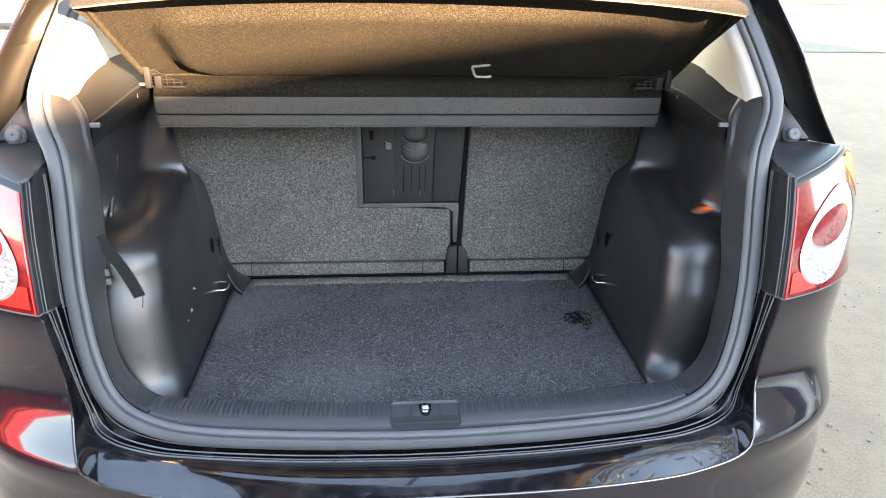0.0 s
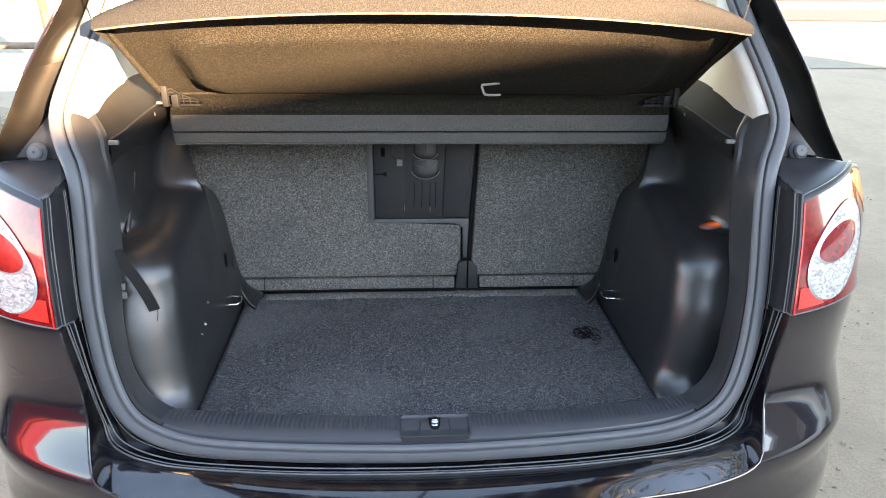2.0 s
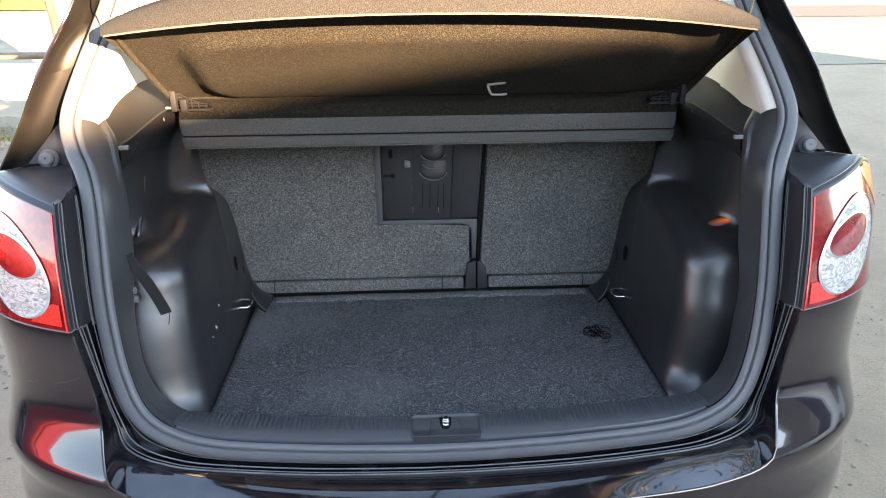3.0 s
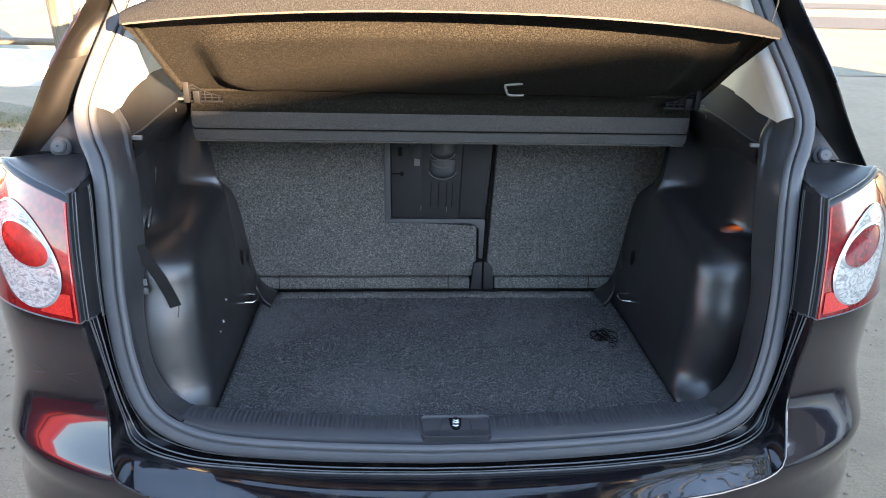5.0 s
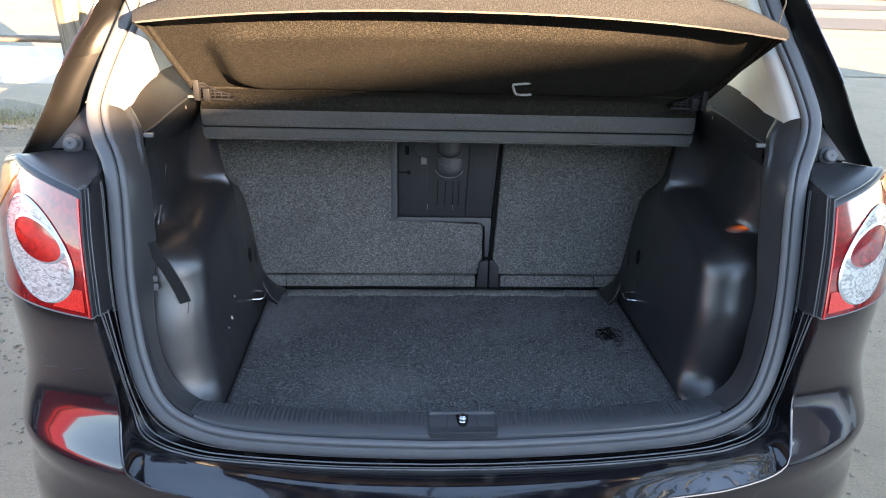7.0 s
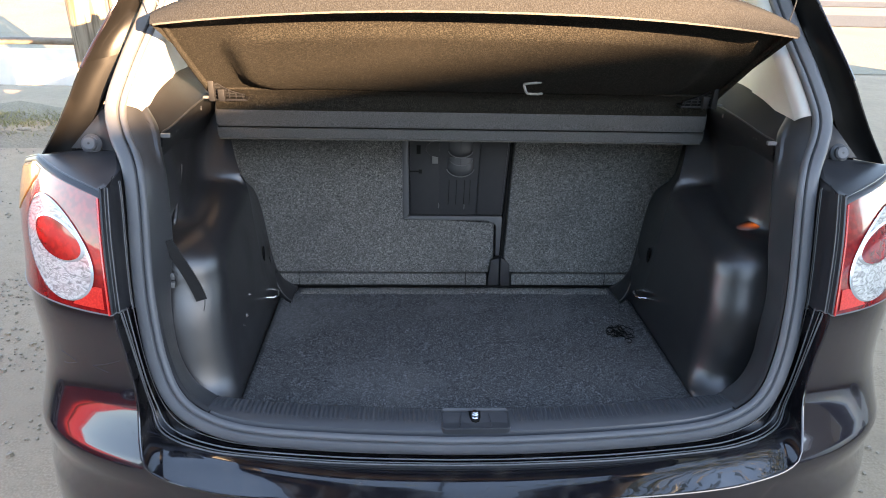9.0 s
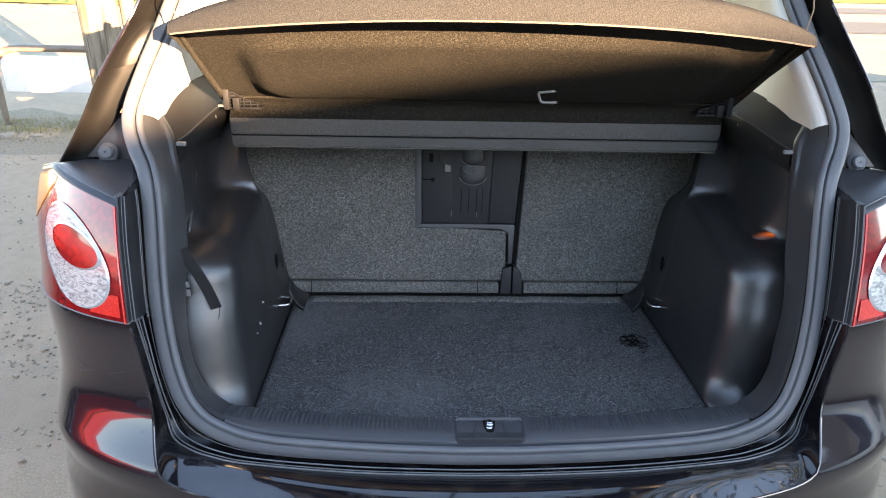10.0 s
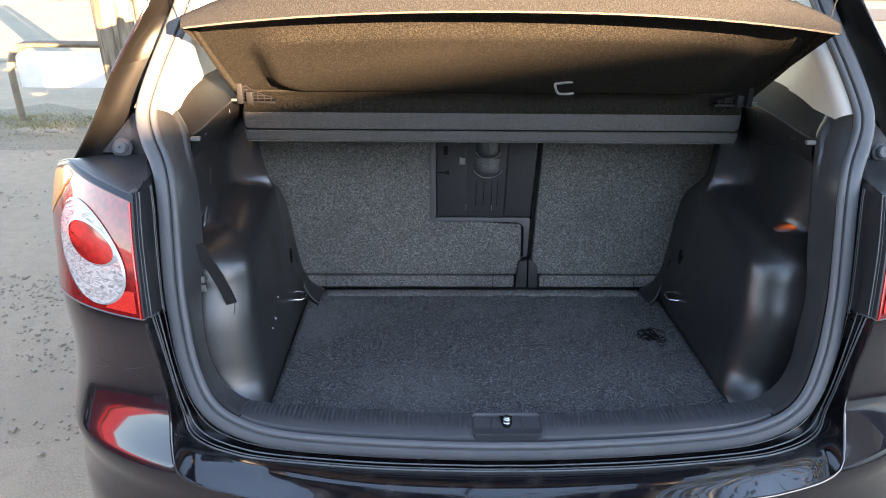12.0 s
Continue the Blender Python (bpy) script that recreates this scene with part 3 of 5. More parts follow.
def corner(z):
    """How square the plan of the rear corner is."""
    return 2.4 + 0.8 * min(1.0, max(0.0, (z - 0.60) / 0.07))


def skin(a, z, out=0.0):
    """A point of the body's skin at turn a (0: middle of the back, pi/2: flank) and height z."""
    k = 2 / corner(z)
    c, s = max(math.cos(a), 0.0) ** k, max(math.sin(a), 0.0) ** k
    return Vector(((half_width(z) + out) * s, rear_line(z) - out + 0.40 * (1 - c), z))


def turn_at(x, z):
    return math.asin(min(1.0, (x / half_width(z)) ** (corner(z) / 2)))


def skin_x(x, z, out=0.0):
    return skin(turn_at(x, z), z, out)


SEAL = spline([(0, 0.09, 0.6575), (0.07, 0.0901, 0.658), (0.25, 0.092, 0.666), (0.41, 0.096, 0.681), (0.494, 0.106, 0.706), (0.543, 0.124, 0.743), (0.571, 0.150, 0.807), (0.586, 0.178, 0.88),
               (0.595, 0.207, 0.95), (0.606, 0.27, 1.105), (0.637, 0.318, 1.16), (0.650, 0.341, 1.19), (0.650, 0.36, 1.222), (0.631, 0.398, 1.283), (0.606, 0.44, 1.347),
               (0.588, 0.475, 1.40), (0.56, 0.54, 1.49), (0.50, 0.60, 1.56), (0.36, 0.64, 1.60), (0, 0.65, 1.61)], 190)
_t = np.gradient(SEAL, axis=0)
_t /= np.linalg.norm(_t, axis=1)[:, None]
_t[0] = _t[-1] * [-1, 0, 0]
_t[0] = (1, 0, 0)
_r = SEAL - np.array([0, 0, 1.12])
_r[:, 1] = 0
_n = _r - (_r * _t).sum(1)[:, None] * _t
_n /= np.linalg.norm(_n, axis=1)[:, None]
_b = np.cross(_t, _n)
_b *= -np.sign(_b[:, 1])[:, None]


def beside(n, b):
    """The opening's outline moved n outwards and b towards the rear."""
    p = SEAL + n * _n + b * _b
    p[0, 0] = p[-1, 0] = 0
    return p


def stretch(path, z0, z1, count):
    """The part of the lower outline between two heights, evenly sampled."""
    low = path[: int(np.argmax(path[:, 2]))]
    keep = low[(low[:, 2] >= z0) & (low[:, 2] <= z1)]
    return spline(keep[:: max(1, len(keep) // 14)], count)


def loop_band(bm, prof):
    rows = [beside(n, b) for n, b in prof]
    for side in (1, -1):
        grid(bm, flip(rows, side), round_v=True)


bm = bmesh.new()
loop_band(bm, [(0.0180, -0.004), (0.0172, 0.004), (0.0145, 0.0080), (0.010, 0.0095), (0.003, 0.0092), (-0.0035, 0.0072), (-0.0060, 0.003), (-0.006, -0.006), (0.008, -0.010)])
part("opening_seal", bm, RUBBER, CAR, "dusty grey-black rubber seal round the boot opening")
bm = bmesh.new()
loop_band(bm, [(-0.0068, -0.004), (-0.0076, 0.0040), (-0.0092, 0.0064), (-0.0125, 0.0072), (-0.0155, 0.0062), (-0.0178, 0.0036), (-0.0185, -0.002), (-0.013, -0.008)])
part("seal_lip", bm, RUBBER, CAR)

# ---- bumper with its wings, ledge and channel ----
CREASE = spline([(0, 0.637), (0.225, 0.6375), (0.42, 0.639), (0.47, 0.642), (0.526, 0.649), (0.5545, 0.657), (0.571, 0.667), (0.580, 0.679), (0.587, 0.703), (0.593, 0.745), (0.600, 0.79), (0.612, 0.86), (0.6195, 0.910)], 110)
CREASE3 = np.array([skin_x(max(x, 1e-6), z) for x, z in CREASE])
CHANNEL = spline([(0, 0.054, 0.6435), (0.07, 0.0541, 0.644), (0.25, 0.056, 0.650), (0.43, 0.061, 0.666), (0.50, 0.075, 0.671), (0.545, 0.095, 0.673), (0.575, 0.115, 0.682), (0.587, 0.130, 0.715), (0.594, 0.132, 0.76), (0.602, 0.133, 0.84), (0.611, 0.136, 0.908)], 110)


def lower_outline(n, b, count):
    end = int(np.argmax(SEAL[:, 2] > 0.905))
    p = beside(n, b)[: end + 1]
    return spline(np.vstack([p[:-3:4], p[-1:]]), count)


def bumper():
    bm = bmesh.new()
    low = int(np.argmin(CREASE[20:, 1])) + 20
    last_row = len(CREASE)
    k0 = int(np.argmax((np.arange(last_row) > low) & (CREASE[:, 1] > 0.656)))
    zs_low = [0.0, 0.004, 0.012, 0.03, 0.06, 0.10, 0.16, 0.22, 0.28, 0.34, 0.40]
    turns = [turn_at(max(x, 1e-6), z) for x, z in CREASE[: k0 + 1]]
    last = turns[-1]
    fan = [(i / 26) ** 1.2 for i in range(1, 27)]
    for side in (1, -1):
        # lower face, from the crease down
        rows = []
        for d in zs_low:
            row = [skin(a, z - d) for a, z in zip(turns, CREASE[: k0 + 1, 1])]
            row += [skin(last + (math.pi / 2 - last) * w, CREASE[k0, 1] - d) for w in fan]
            rows.append(row)
        grid(bm, flip(rows, side))
        # wing, from there up to the lamp
        rows = []
        for x, z in CREASE[k0::2]:
            a0 = turn_at(x, z)
            rows.append([skin(a0 + (math.pi / 2 - a0) * w, z) for w in [0.0] + fan])
        if (last_row - k0) % 2 == 0:
            a0 = turn_at(*CREASE[-1])
            rows.append([skin(a0 + (math.pi / 2 - a0) * w, CREASE[-1][1]) for w in [0.0] + fan])
        grid(bm, flip(rows, side))
    return part("bumper", bm, PAINT, CAR, "glossy black rear bumper with a film of dust", 50)


def ledge():
    bm = bmesh.new()
    so = lower_outline(0.024, -0.012, 110)
    c, k = CREASE3, CHANNEL
    rows = [c]
    swell = np.array([[1.0 - 0.55 * min(1.0, max(0.0, (x - 0.42) / 0.12))] for x in CREASE[:, 0]])
    for f, rise in ((0.03, 0.0006), (0.07, 0.0014), (0.12, 0.0023), (0.2, 0.0039), (0.3, 0.0058), (0.42, 0.0080), (0.53, 0.0090), (0.72, 0.0080), (0.9, 0.0038)):
        rows.append(c + f * (k - c) + rise * swell * np.array([[0.0, 0.0, 1.0]]))
    rows.append(k)
    rows.append(k + 0.25 * (so - k) + np.array([0, 0.006, -0.004]))
    rows.append(k + 0.65 * (so - k) + np.array([0, 0.004, -0.002]))
    rows.append(so)
    up = int(np.argmax(CHANNEL[:, 2] > 0.70))
    channel = bmesh.new()
    for side in (1, -1):
        grid(bm, flip([r[: up + 1] for r in rows[:11]], side))
        grid(channel, flip([r[: up + 1] for r in rows[10:]], side))
        jamb = bmesh.new()
        grid(jamb, flip([r[up:] for r in rows], side))
        part("jamb", jamb, JAMB, CAR, "black painted body jamb beside the seal", 60)
    part("seal_channel", channel, JAMB, CAR, "dull black channel below the seal", 60)
    return part("bumper_ledge", bm, LEDGE, CAR, "dirty glossy black ledge under the boot opening", 60)


def channel_ridges():
    so = lower_outline(0.024, -0.012, 110)
    for f, r in ((0.0, 0.0015), (0.14, 0.0010), (0.38, 0.0013), (0.76, 0.0009)):
        bm = bmesh.new()
        p = CHANNEL + f * (so - CHANNEL) + np.array([0, -0.001, 0.001])
        tube(bm, [Vector((-q[0], q[1], q[2])) for q in p[:0:-1]] + [Vector(q) for q in p], r, 8)
        part("channel_ridge", bm, RIDGE, CAR)


def crease_edge():
    """The rounded edge where the bumper turns into the ledge and the jamb."""
    for s in (1, -1):
        bm = bmesh.new()
        tube(bm, [Vector((s * q[0], q[1] - 0.0004, q[2])) for q in CREASE3[::2]], 0.0024, 8)
        part("crease_edge", bm, PAINT, CAR)


def grit():
    rnd = random.Random(12)
    bm = bmesh.new()
    for _ in range(800):
        i = min(66, abs(int(rnd.gauss(24, 19))))
        f = min(0.93, max(0.05, rnd.gauss(0.60, 0.22)))
        p = Vector(CREASE3[i] + f * (CHANNEL[i] - CREASE3[i])) + Vector((rnd.uniform(-0.006, 0.006), 0, -0.002))
        if rnd.random() < 0.25:
            p.x = -p.x
        made = bmesh.ops.create_icosphere(bm, subdivisions=1, radius=rnd.uniform(0.0005, 0.0013))
        bmesh.ops.translate(bm, verts=made["verts"], vec=p)
    part("grit", bm, GRIT, CAR, "dry dirt specks on the bumper ledge")["kind"] = "stuff"


bumper()
ledge()
def thin_lines():
    """Thin dull lines on one rear corner."""
    for line in ([(0.748, 0.809), (0.732, 0.807), (0.710, 0.800)], [(0.745, 0.788), (0.728, 0.792), (0.710, 0.800)], [(0.678, 0.803), (0.650, 0.812), (0.619, 0.826)], [(0.678, 0.803), (0.662, 0.800), (0.645, 0.797)]):
        bm = bmesh.new()
        tube(bm, [(lambda p: Vector((-p.x, p.y, p.z)))(skin_x(x, z, 0.0001)) for x, z in spline(line, 12)], [0.0002] + [0.0005] * 10 + [0.0002], 6)
        part("thin_line", bm, HATCH_PLASTIC, CAR, "thin dull dark line on the paint")


thin_lines()
crease_edge()
grit()
channel_ridges()


# ---- tail lamps and the panels round them ----
def lamp_inner(z):
    return 0.618 + 0.016 * (z - 0.91) / 0.196


def lamp_top(f):
    """Height of the lamp's top edge, f from its inner end to the flank."""
    return 1.094 + 0.040 * min(1, min(f, 0.4) / 0.5) ** 0.8 - 0.10 * max(0.0, f - 0.4)


def lamp_point(f, g, out=0.0):
    """f: 0 inner edge to 1 flank; g: 0 bottom to 1 top."""
    z = 0.912 + g * (lamp_top(f) - 0.912)
    a0 = turn_at(lamp_inner(z), z)
    return skin(a0 + (math.pi / 2 + 0.0 - a0) * f, z, out)


def oval(bm, side, cf, cg, rf, rg, tilt, bow, r0, r1, out0, out1, rings=8, sides=48, facet=0.0):
    rows = []
    for i in range(rings + 1):
        q = i / rings
        r, o = r0 + (r1 - r0) * q, out0 + (out1 - out0) * q
        row = []
        for k in range(sides):
            a = 2 * math.pi * k / sides
            u, v = r * math.cos(a), r * math.sin(a)
            row.append(lamp_point(cf + rf * u + tilt * v + bow * u * u, cg + rg * v, o + facet * ((k + i) % 2 if i < rings else 0)))
        rows.append(row)
    vs = grid(bm, flip(rows, side), round_u=True)
    if r0 < 0.02:
        cap(bm, vs[0])


def tail_lamp(side):
    lamp = bmesh.new()
    rows = [[lamp_point(f, g, 0.004) for f in np.linspace(0.0, 0.999, 90)] for g in np.linspace(0, 1, 60)]
    grid(lamp, flip(rows, side))
    body = part("tail_light", lamp, RED_LENS, CAR, "red and clear oval tail light", 60)
    big, small = (0.229, 0.447, 0.179, 0.383, 0.035, 0.0), (0.201, 0.552, 0.125, 0.155, 0.012, 0.0)
    bm = bmesh.new()
    oval(bm, side, *big, 0.05, 1.0, 0.0066, 0.0066, 12, 72)
    part("clear_lens", bm, CLEAR_LENS, body, "clear fluted reflector", 40)
    bm = bmesh.new()
    oval(bm, side, *big, 0.985, 1.02, 0.0078, 0.0058, 3, 72)
    part("outer_ring", bm, RING, body)
    bm = bmesh.new()
    oval(bm, side, *small, 0.01, 1.0, 0.0082, 0.0082, 8, 64)
    part("red_disc", bm, RED_LENS, body)
    bm = bmesh.new()
    oval(bm, side, *small, 0.99, 1.09, 0.0090, 0.0074, 4, 64)
    part("inner_ring", bm, RING, body)
    bm = bmesh.new()
    rows = [[lamp_point(f0 + (0.97 - f0) * w, g, 0.0050 - 0.0007 * (w == 0)) for w in np.linspace(0, 1, 60)] for g in np.linspace(0.62, 0.985, 30) for f0 in [0.34 + 0.26 * ((0.985 - g) / 0.365) ** 1.6]]
    grid(bm, flip(rows, side))
    part("amber_lens", bm, AMBER_LENS, body, "amber indicator corner")
    # bright reflex panel in the lower inner corner
    bm = bmesh.new()
    rows = []
    for g in np.linspace(0.045, 0.235, 8):
        inner, outer = 0.020, 0.045 + 0.11 * (1 - (g - 0.045) / 0.19) ** 0.7
        rows.append([lamp_point(inner + (outer - inner) * w, g, 0.0054) for w in np.linspace(0, 1, 10)])
    grid(bm, flip(rows, side))
    part("reflex_panel", bm, REFLEX, body, "bright red reflex panel")
    # a pale line paints the gap's highlight along the lamp's foot
    for name, line, r, mat in (("gap_highlight", [lamp_point(f, 0.0, 0.0045) for f in np.linspace(0.0, 0.8, 30)], 0.0012, CLIP_GREY),
                               ("lens_edge", [lamp_point(0.004, g, 0.0055) for g in np.linspace(0.0, 1.0, 20)], 0.0014, REFLEX)):
        bm = bmesh.new()
        tube(bm, [Vector((side * p.x, p.y, p.z)) for p in line], r, 6)
        part(name, bm, mat, body)


def lamp_surround(side):
    so = stretch(beside(0.022, -0.012), 0.882, 1.115, 24)
    zs = np.linspace(0.913, 1.108, 24)
    li = np.array([skin_x(lamp_inner(z), z, 0.004) for z in zs])
    q = so - li
    rows = [li + [0.003, 0.012, 0], li, li + [-0.003, 0.0005, 0], li + [-0.005, 0.010, 0], li + [-0.010, 0.009, 0], li + [-0.012, 0.018, 0], li + 0.5 * q + [0.0, 0.004, 0], li + 0.80 * q, li + 0.82 * q + [0, -0.004, 0], li + 0.86 * q + [0, -0.004, 0], li + 0.88 * q, so]
    bm = bmesh.new()
    grid(bm, flip(rows, side))
    panel = part("lamp_trim", bm, SATIN, CAR, "satin black panel beside the lamp", 30)
    # thin pale lines paint the highlights on the panel's edges
    for line in (li + [-0.0045, 0.0095, 0], li + [-0.0105, 0.0085, 0], li + 0.82 * q + [0, -0.0042, 0], li + 0.87 * q + [0, -0.0042, 0]):
        bm = bmesh.new()
        tube(bm, [Vector((side * p[0], p[1], p[2])) for p in line], 0.0009, 6)
        part("trim_highlight", bm, CLIP_GREY, panel)
    bm = bmesh.new()
    tube(bm, [Vector((side * r[0][0], r[0][1] - 0.002, r[0][2])) for r in rows[1:]], 0.0011, 6)
    part("panel_seam", bm, CLIP_GREY, panel)
    # shelf above the lamp
    front = np.array([lamp_point(f, 1.0, 0.004) for f in np.linspace(0, 0.62, 24)])
    back = spline([(0.630, 0.285, 1.118), (0.655, 0.350, 1.124), (0.70, 0.364, 1.124), (0.752, 0.366, 1.122), (0.812, 0.37, 1.112)], 24)
    rows = [front + [0, 0.004, -0.010], front + [0, 0.0, -0.001], front + [0, 0.004, 0.005], front + [0, 0.014, 0.008]]
    for f in (0.3, 0.55, 0.8, 1.0):
        rows.append((1 - f) * (front + [0, 0.014, 0.008]) + f * back - np.array([0, 0, 0.006]) * math.sin(math.pi * f) * 0.5)
    bm = bmesh.new()
    grid(bm, flip(rows, side))
    # its inner corner, between the lamp panel and the seal
    edge = beside(0.020, -0.010)
    edge = edge[: int(np.argmax(edge[:, 2]))]
    edge = spline(edge[(edge[:, 2] > 1.098) & (edge[:, 2] < 1.150)], 10)
    inner = [rows[3][0] + (rows[-1][0] - rows[3][0]) * f for f in np.linspace(0, 1, 10)]
    grid(bm, flip([inner, [(p + q) / 2 + np.array([0, 0, -0.001]) for p, q in zip(inner, edge)], list(edge)], side))
    shelf = part("lamp_shelf", bm, SATIN, CAR, "dusty satin black shelf above the lamp", 50)
    bm = bmesh.new()
    tube(bm, [Vector((side * p[0], p[1] + 0.013, p[2] + 0.007)) for p in front], 0.0022, 8)
    part("shelf_edge", bm, SILL, shelf)
    # small sloping panel with the rubber stop
    low = spline([(0.630, 0.30, 1.120), (0.655, 0.352, 1.123), (0.70, 0.366, 1.125), (0.752, 0.368, 1.127)], 12)
    high = spline([(0.655, 0.335, 1.175), (0.672, 0.365, 1.195), (0.688, 0.385, 1.197), (0.692, 0.388, 1.195)], 12)
    bm = bmesh.new()
    grid(bm, flip([low + (high - low) * f for f in np.linspace(0, 1, 6)], side))
    part("stop_panel", bm, SATIN, CAR)
    m = look((side * 0.712, 0.362, 1.137), (side * 0.70, 0.05, 1.26)) @ pose(0, 0, 0, 180)
    bm = bmesh.new()
    disc(bm, m @ pose(0, 0, 0.003), 0.0185, 0.012, 28, 0.004)
    stop = part("rubber_stop", bm, RUBBER, CAR, "round rubber tailgate stop")
    bm = bmesh.new()
    disc(bm, m @ pose(0, 0, 0.011), 0.0135, 0.010, 24, 0.003)
    part("stop_cap", bm, RUBBER, stop)
    bm = bmesh.new()
    disc(bm, m @ pose(0, 0, 0.0115), 0.0022, 0.003, 12)
    part("stop_pin", bm, SMOOTH_PLASTIC, stop)


def pillar(side):
    inner_high = beside(0.024, -0.006)[(SEAL[:, 2] > 1.215) & (SEAL[:, 0] > 0.30)]
    inner = spline([(0.745, 0.368, 1.124), (0.718, 0.380, 1.165), (0.694, 0.388, 1.207)] + [tuple(p) for p in inner_high[9::8]], 60)
    outer = spline([(0.803, 0.345, 1.119), (0.774, 0.352, 1.164), (0.746, 0.360, 1.213), (0.722, 0.370, 1.262), (0.693, 0.380, 1.308), (0.640, 0.405, 1.39), (0.60, 0.48, 1.49), (0.54, 0.57, 1.57), (0.40, 0.63, 1.61)], 60)
    out = np.array([0.0, -1.0, 0.35])
    rows = [inner + [0, 0.02, 0], inner]
    for f, h in ((0.25, -0.004), (0.5, -0.006), (0.76, -0.003), (0.80, 0.001), (0.87, 0.002), (0.93, 0.0), (0.97, -0.004)):
        rows.append(inner + (outer - inner) * f + h * out)
    rows += [outer + [0, 0.009, -0.003], outer + [0.003, 0.022, -0.005], outer + [0.010, 0.06, -0.007], outer + [0.02, 0.22, -0.01]]
    for name, cut in (("pillar_foot", slice(0, 16)), ("pillar", slice(15, 60))):
        shift = np.array([0, 0, 0]) if name == "pillar" else np.array([0.0, 0.003, 0.0])
        bm = bmesh.new()
        grid(bm, flip([r[cut] + shift for r in rows], side))
        part(name, bm, PILLAR, CAR, "dusty black rear pillar", 45)
    bm = bmesh.new()
    tube(bm, [Vector((side * q[0], q[1], q[2])) for q in (inner + (outer - inner) * 0.86 + 0.003 * out)[14:56]], 0.0028, 8)
    part("pillar_edge", bm, PAINT, CAR)


def flank(side):
    bm = bmesh.new()
    zs = np.linspace(0.26, 1.15, 22)
    rows = []
    for z in zs:
        y0 = rear_line(z) + 0.40
        rows.append([(half_width(z) - 0.0002 * (1 - f), y0 + (3.3 - y0) * f, z) for f in np.linspace(0, 1, 14)])
    grid(bm, flip(rows, side))
    part("side_panel", bm, PAINT, CAR)


for s in (1, -1):
    tail_lamp(s)
    lamp_surround(s)
    pillar(s)
    flank(s)


# ---- boot: side trims ----
def hump_sections():
    """Wheel housing, level by level: at its rear corner (height, inner wall, rear face), then (height, inner wall) behind the bolster's step, before it, and at the seat."""
    rear = [(0.60, 0.455, 0.140), (0.648, 0.460, 0.172), (0.662, 0.465, 0.197), (0.682, 0.471, 0.217), (0.71, 0.475, 0.230), (0.76, 0.481, 0.245), (0.82, 0.486, 0.264), (0.87, 0.490, 0.288), (0.905, 0.495, 0.298), (0.925, 0.505, 0.308),
            (0.940, 0.522, 0.325), (0.949, 0.545, 0.350), (0.953, 0.566, 0.375), (0.965, 0.584, 0.382), (1.00, 0.592, 0.378), (1.06, 0.594, 0.368), (1.12, 0.592, 0.360)]
    low = [(0.60, 0.456), (0.648, 0.465), (0.662, 0.468), (0.682, 0.472), (0.71, 0.476), (0.76, 0.483), (0.82, 0.488), (0.87, 0.492), (0.915, 0.495)]
    behind = low + [(0.950, 0.498), (0.967, 0.508), (0.976, 0.532), (0.980, 0.565), (0.985, 0.592), (1.008, 0.602), (1.06, 0.604), (1.12, 0.600)]
    before = low + [(0.950, 0.498), (0.972, 0.502), (0.985, 0.507), (0.994, 0.511), (1.003, 0.515), (1.03, 0.528), (1.07, 0.545), (1.12, 0.556)]
    seat = [(0.60, 0.458), (0.648, 0.472), (0.662, 0.477), (0.682, 0.484), (0.71, 0.492), (0.76, 0.502), (0.82, 0.512), (0.863, 0.522), (0.890, 0.534), (0.906, 0.551), (0.921, 0.571), (0.938, 0.582), (0.955, 0.587), (0.975, 0.590), (1.01, 0.596), (1.06, 0.603), (1.12, 0.603)]
    return list(zip(rear, behind, before, seat))


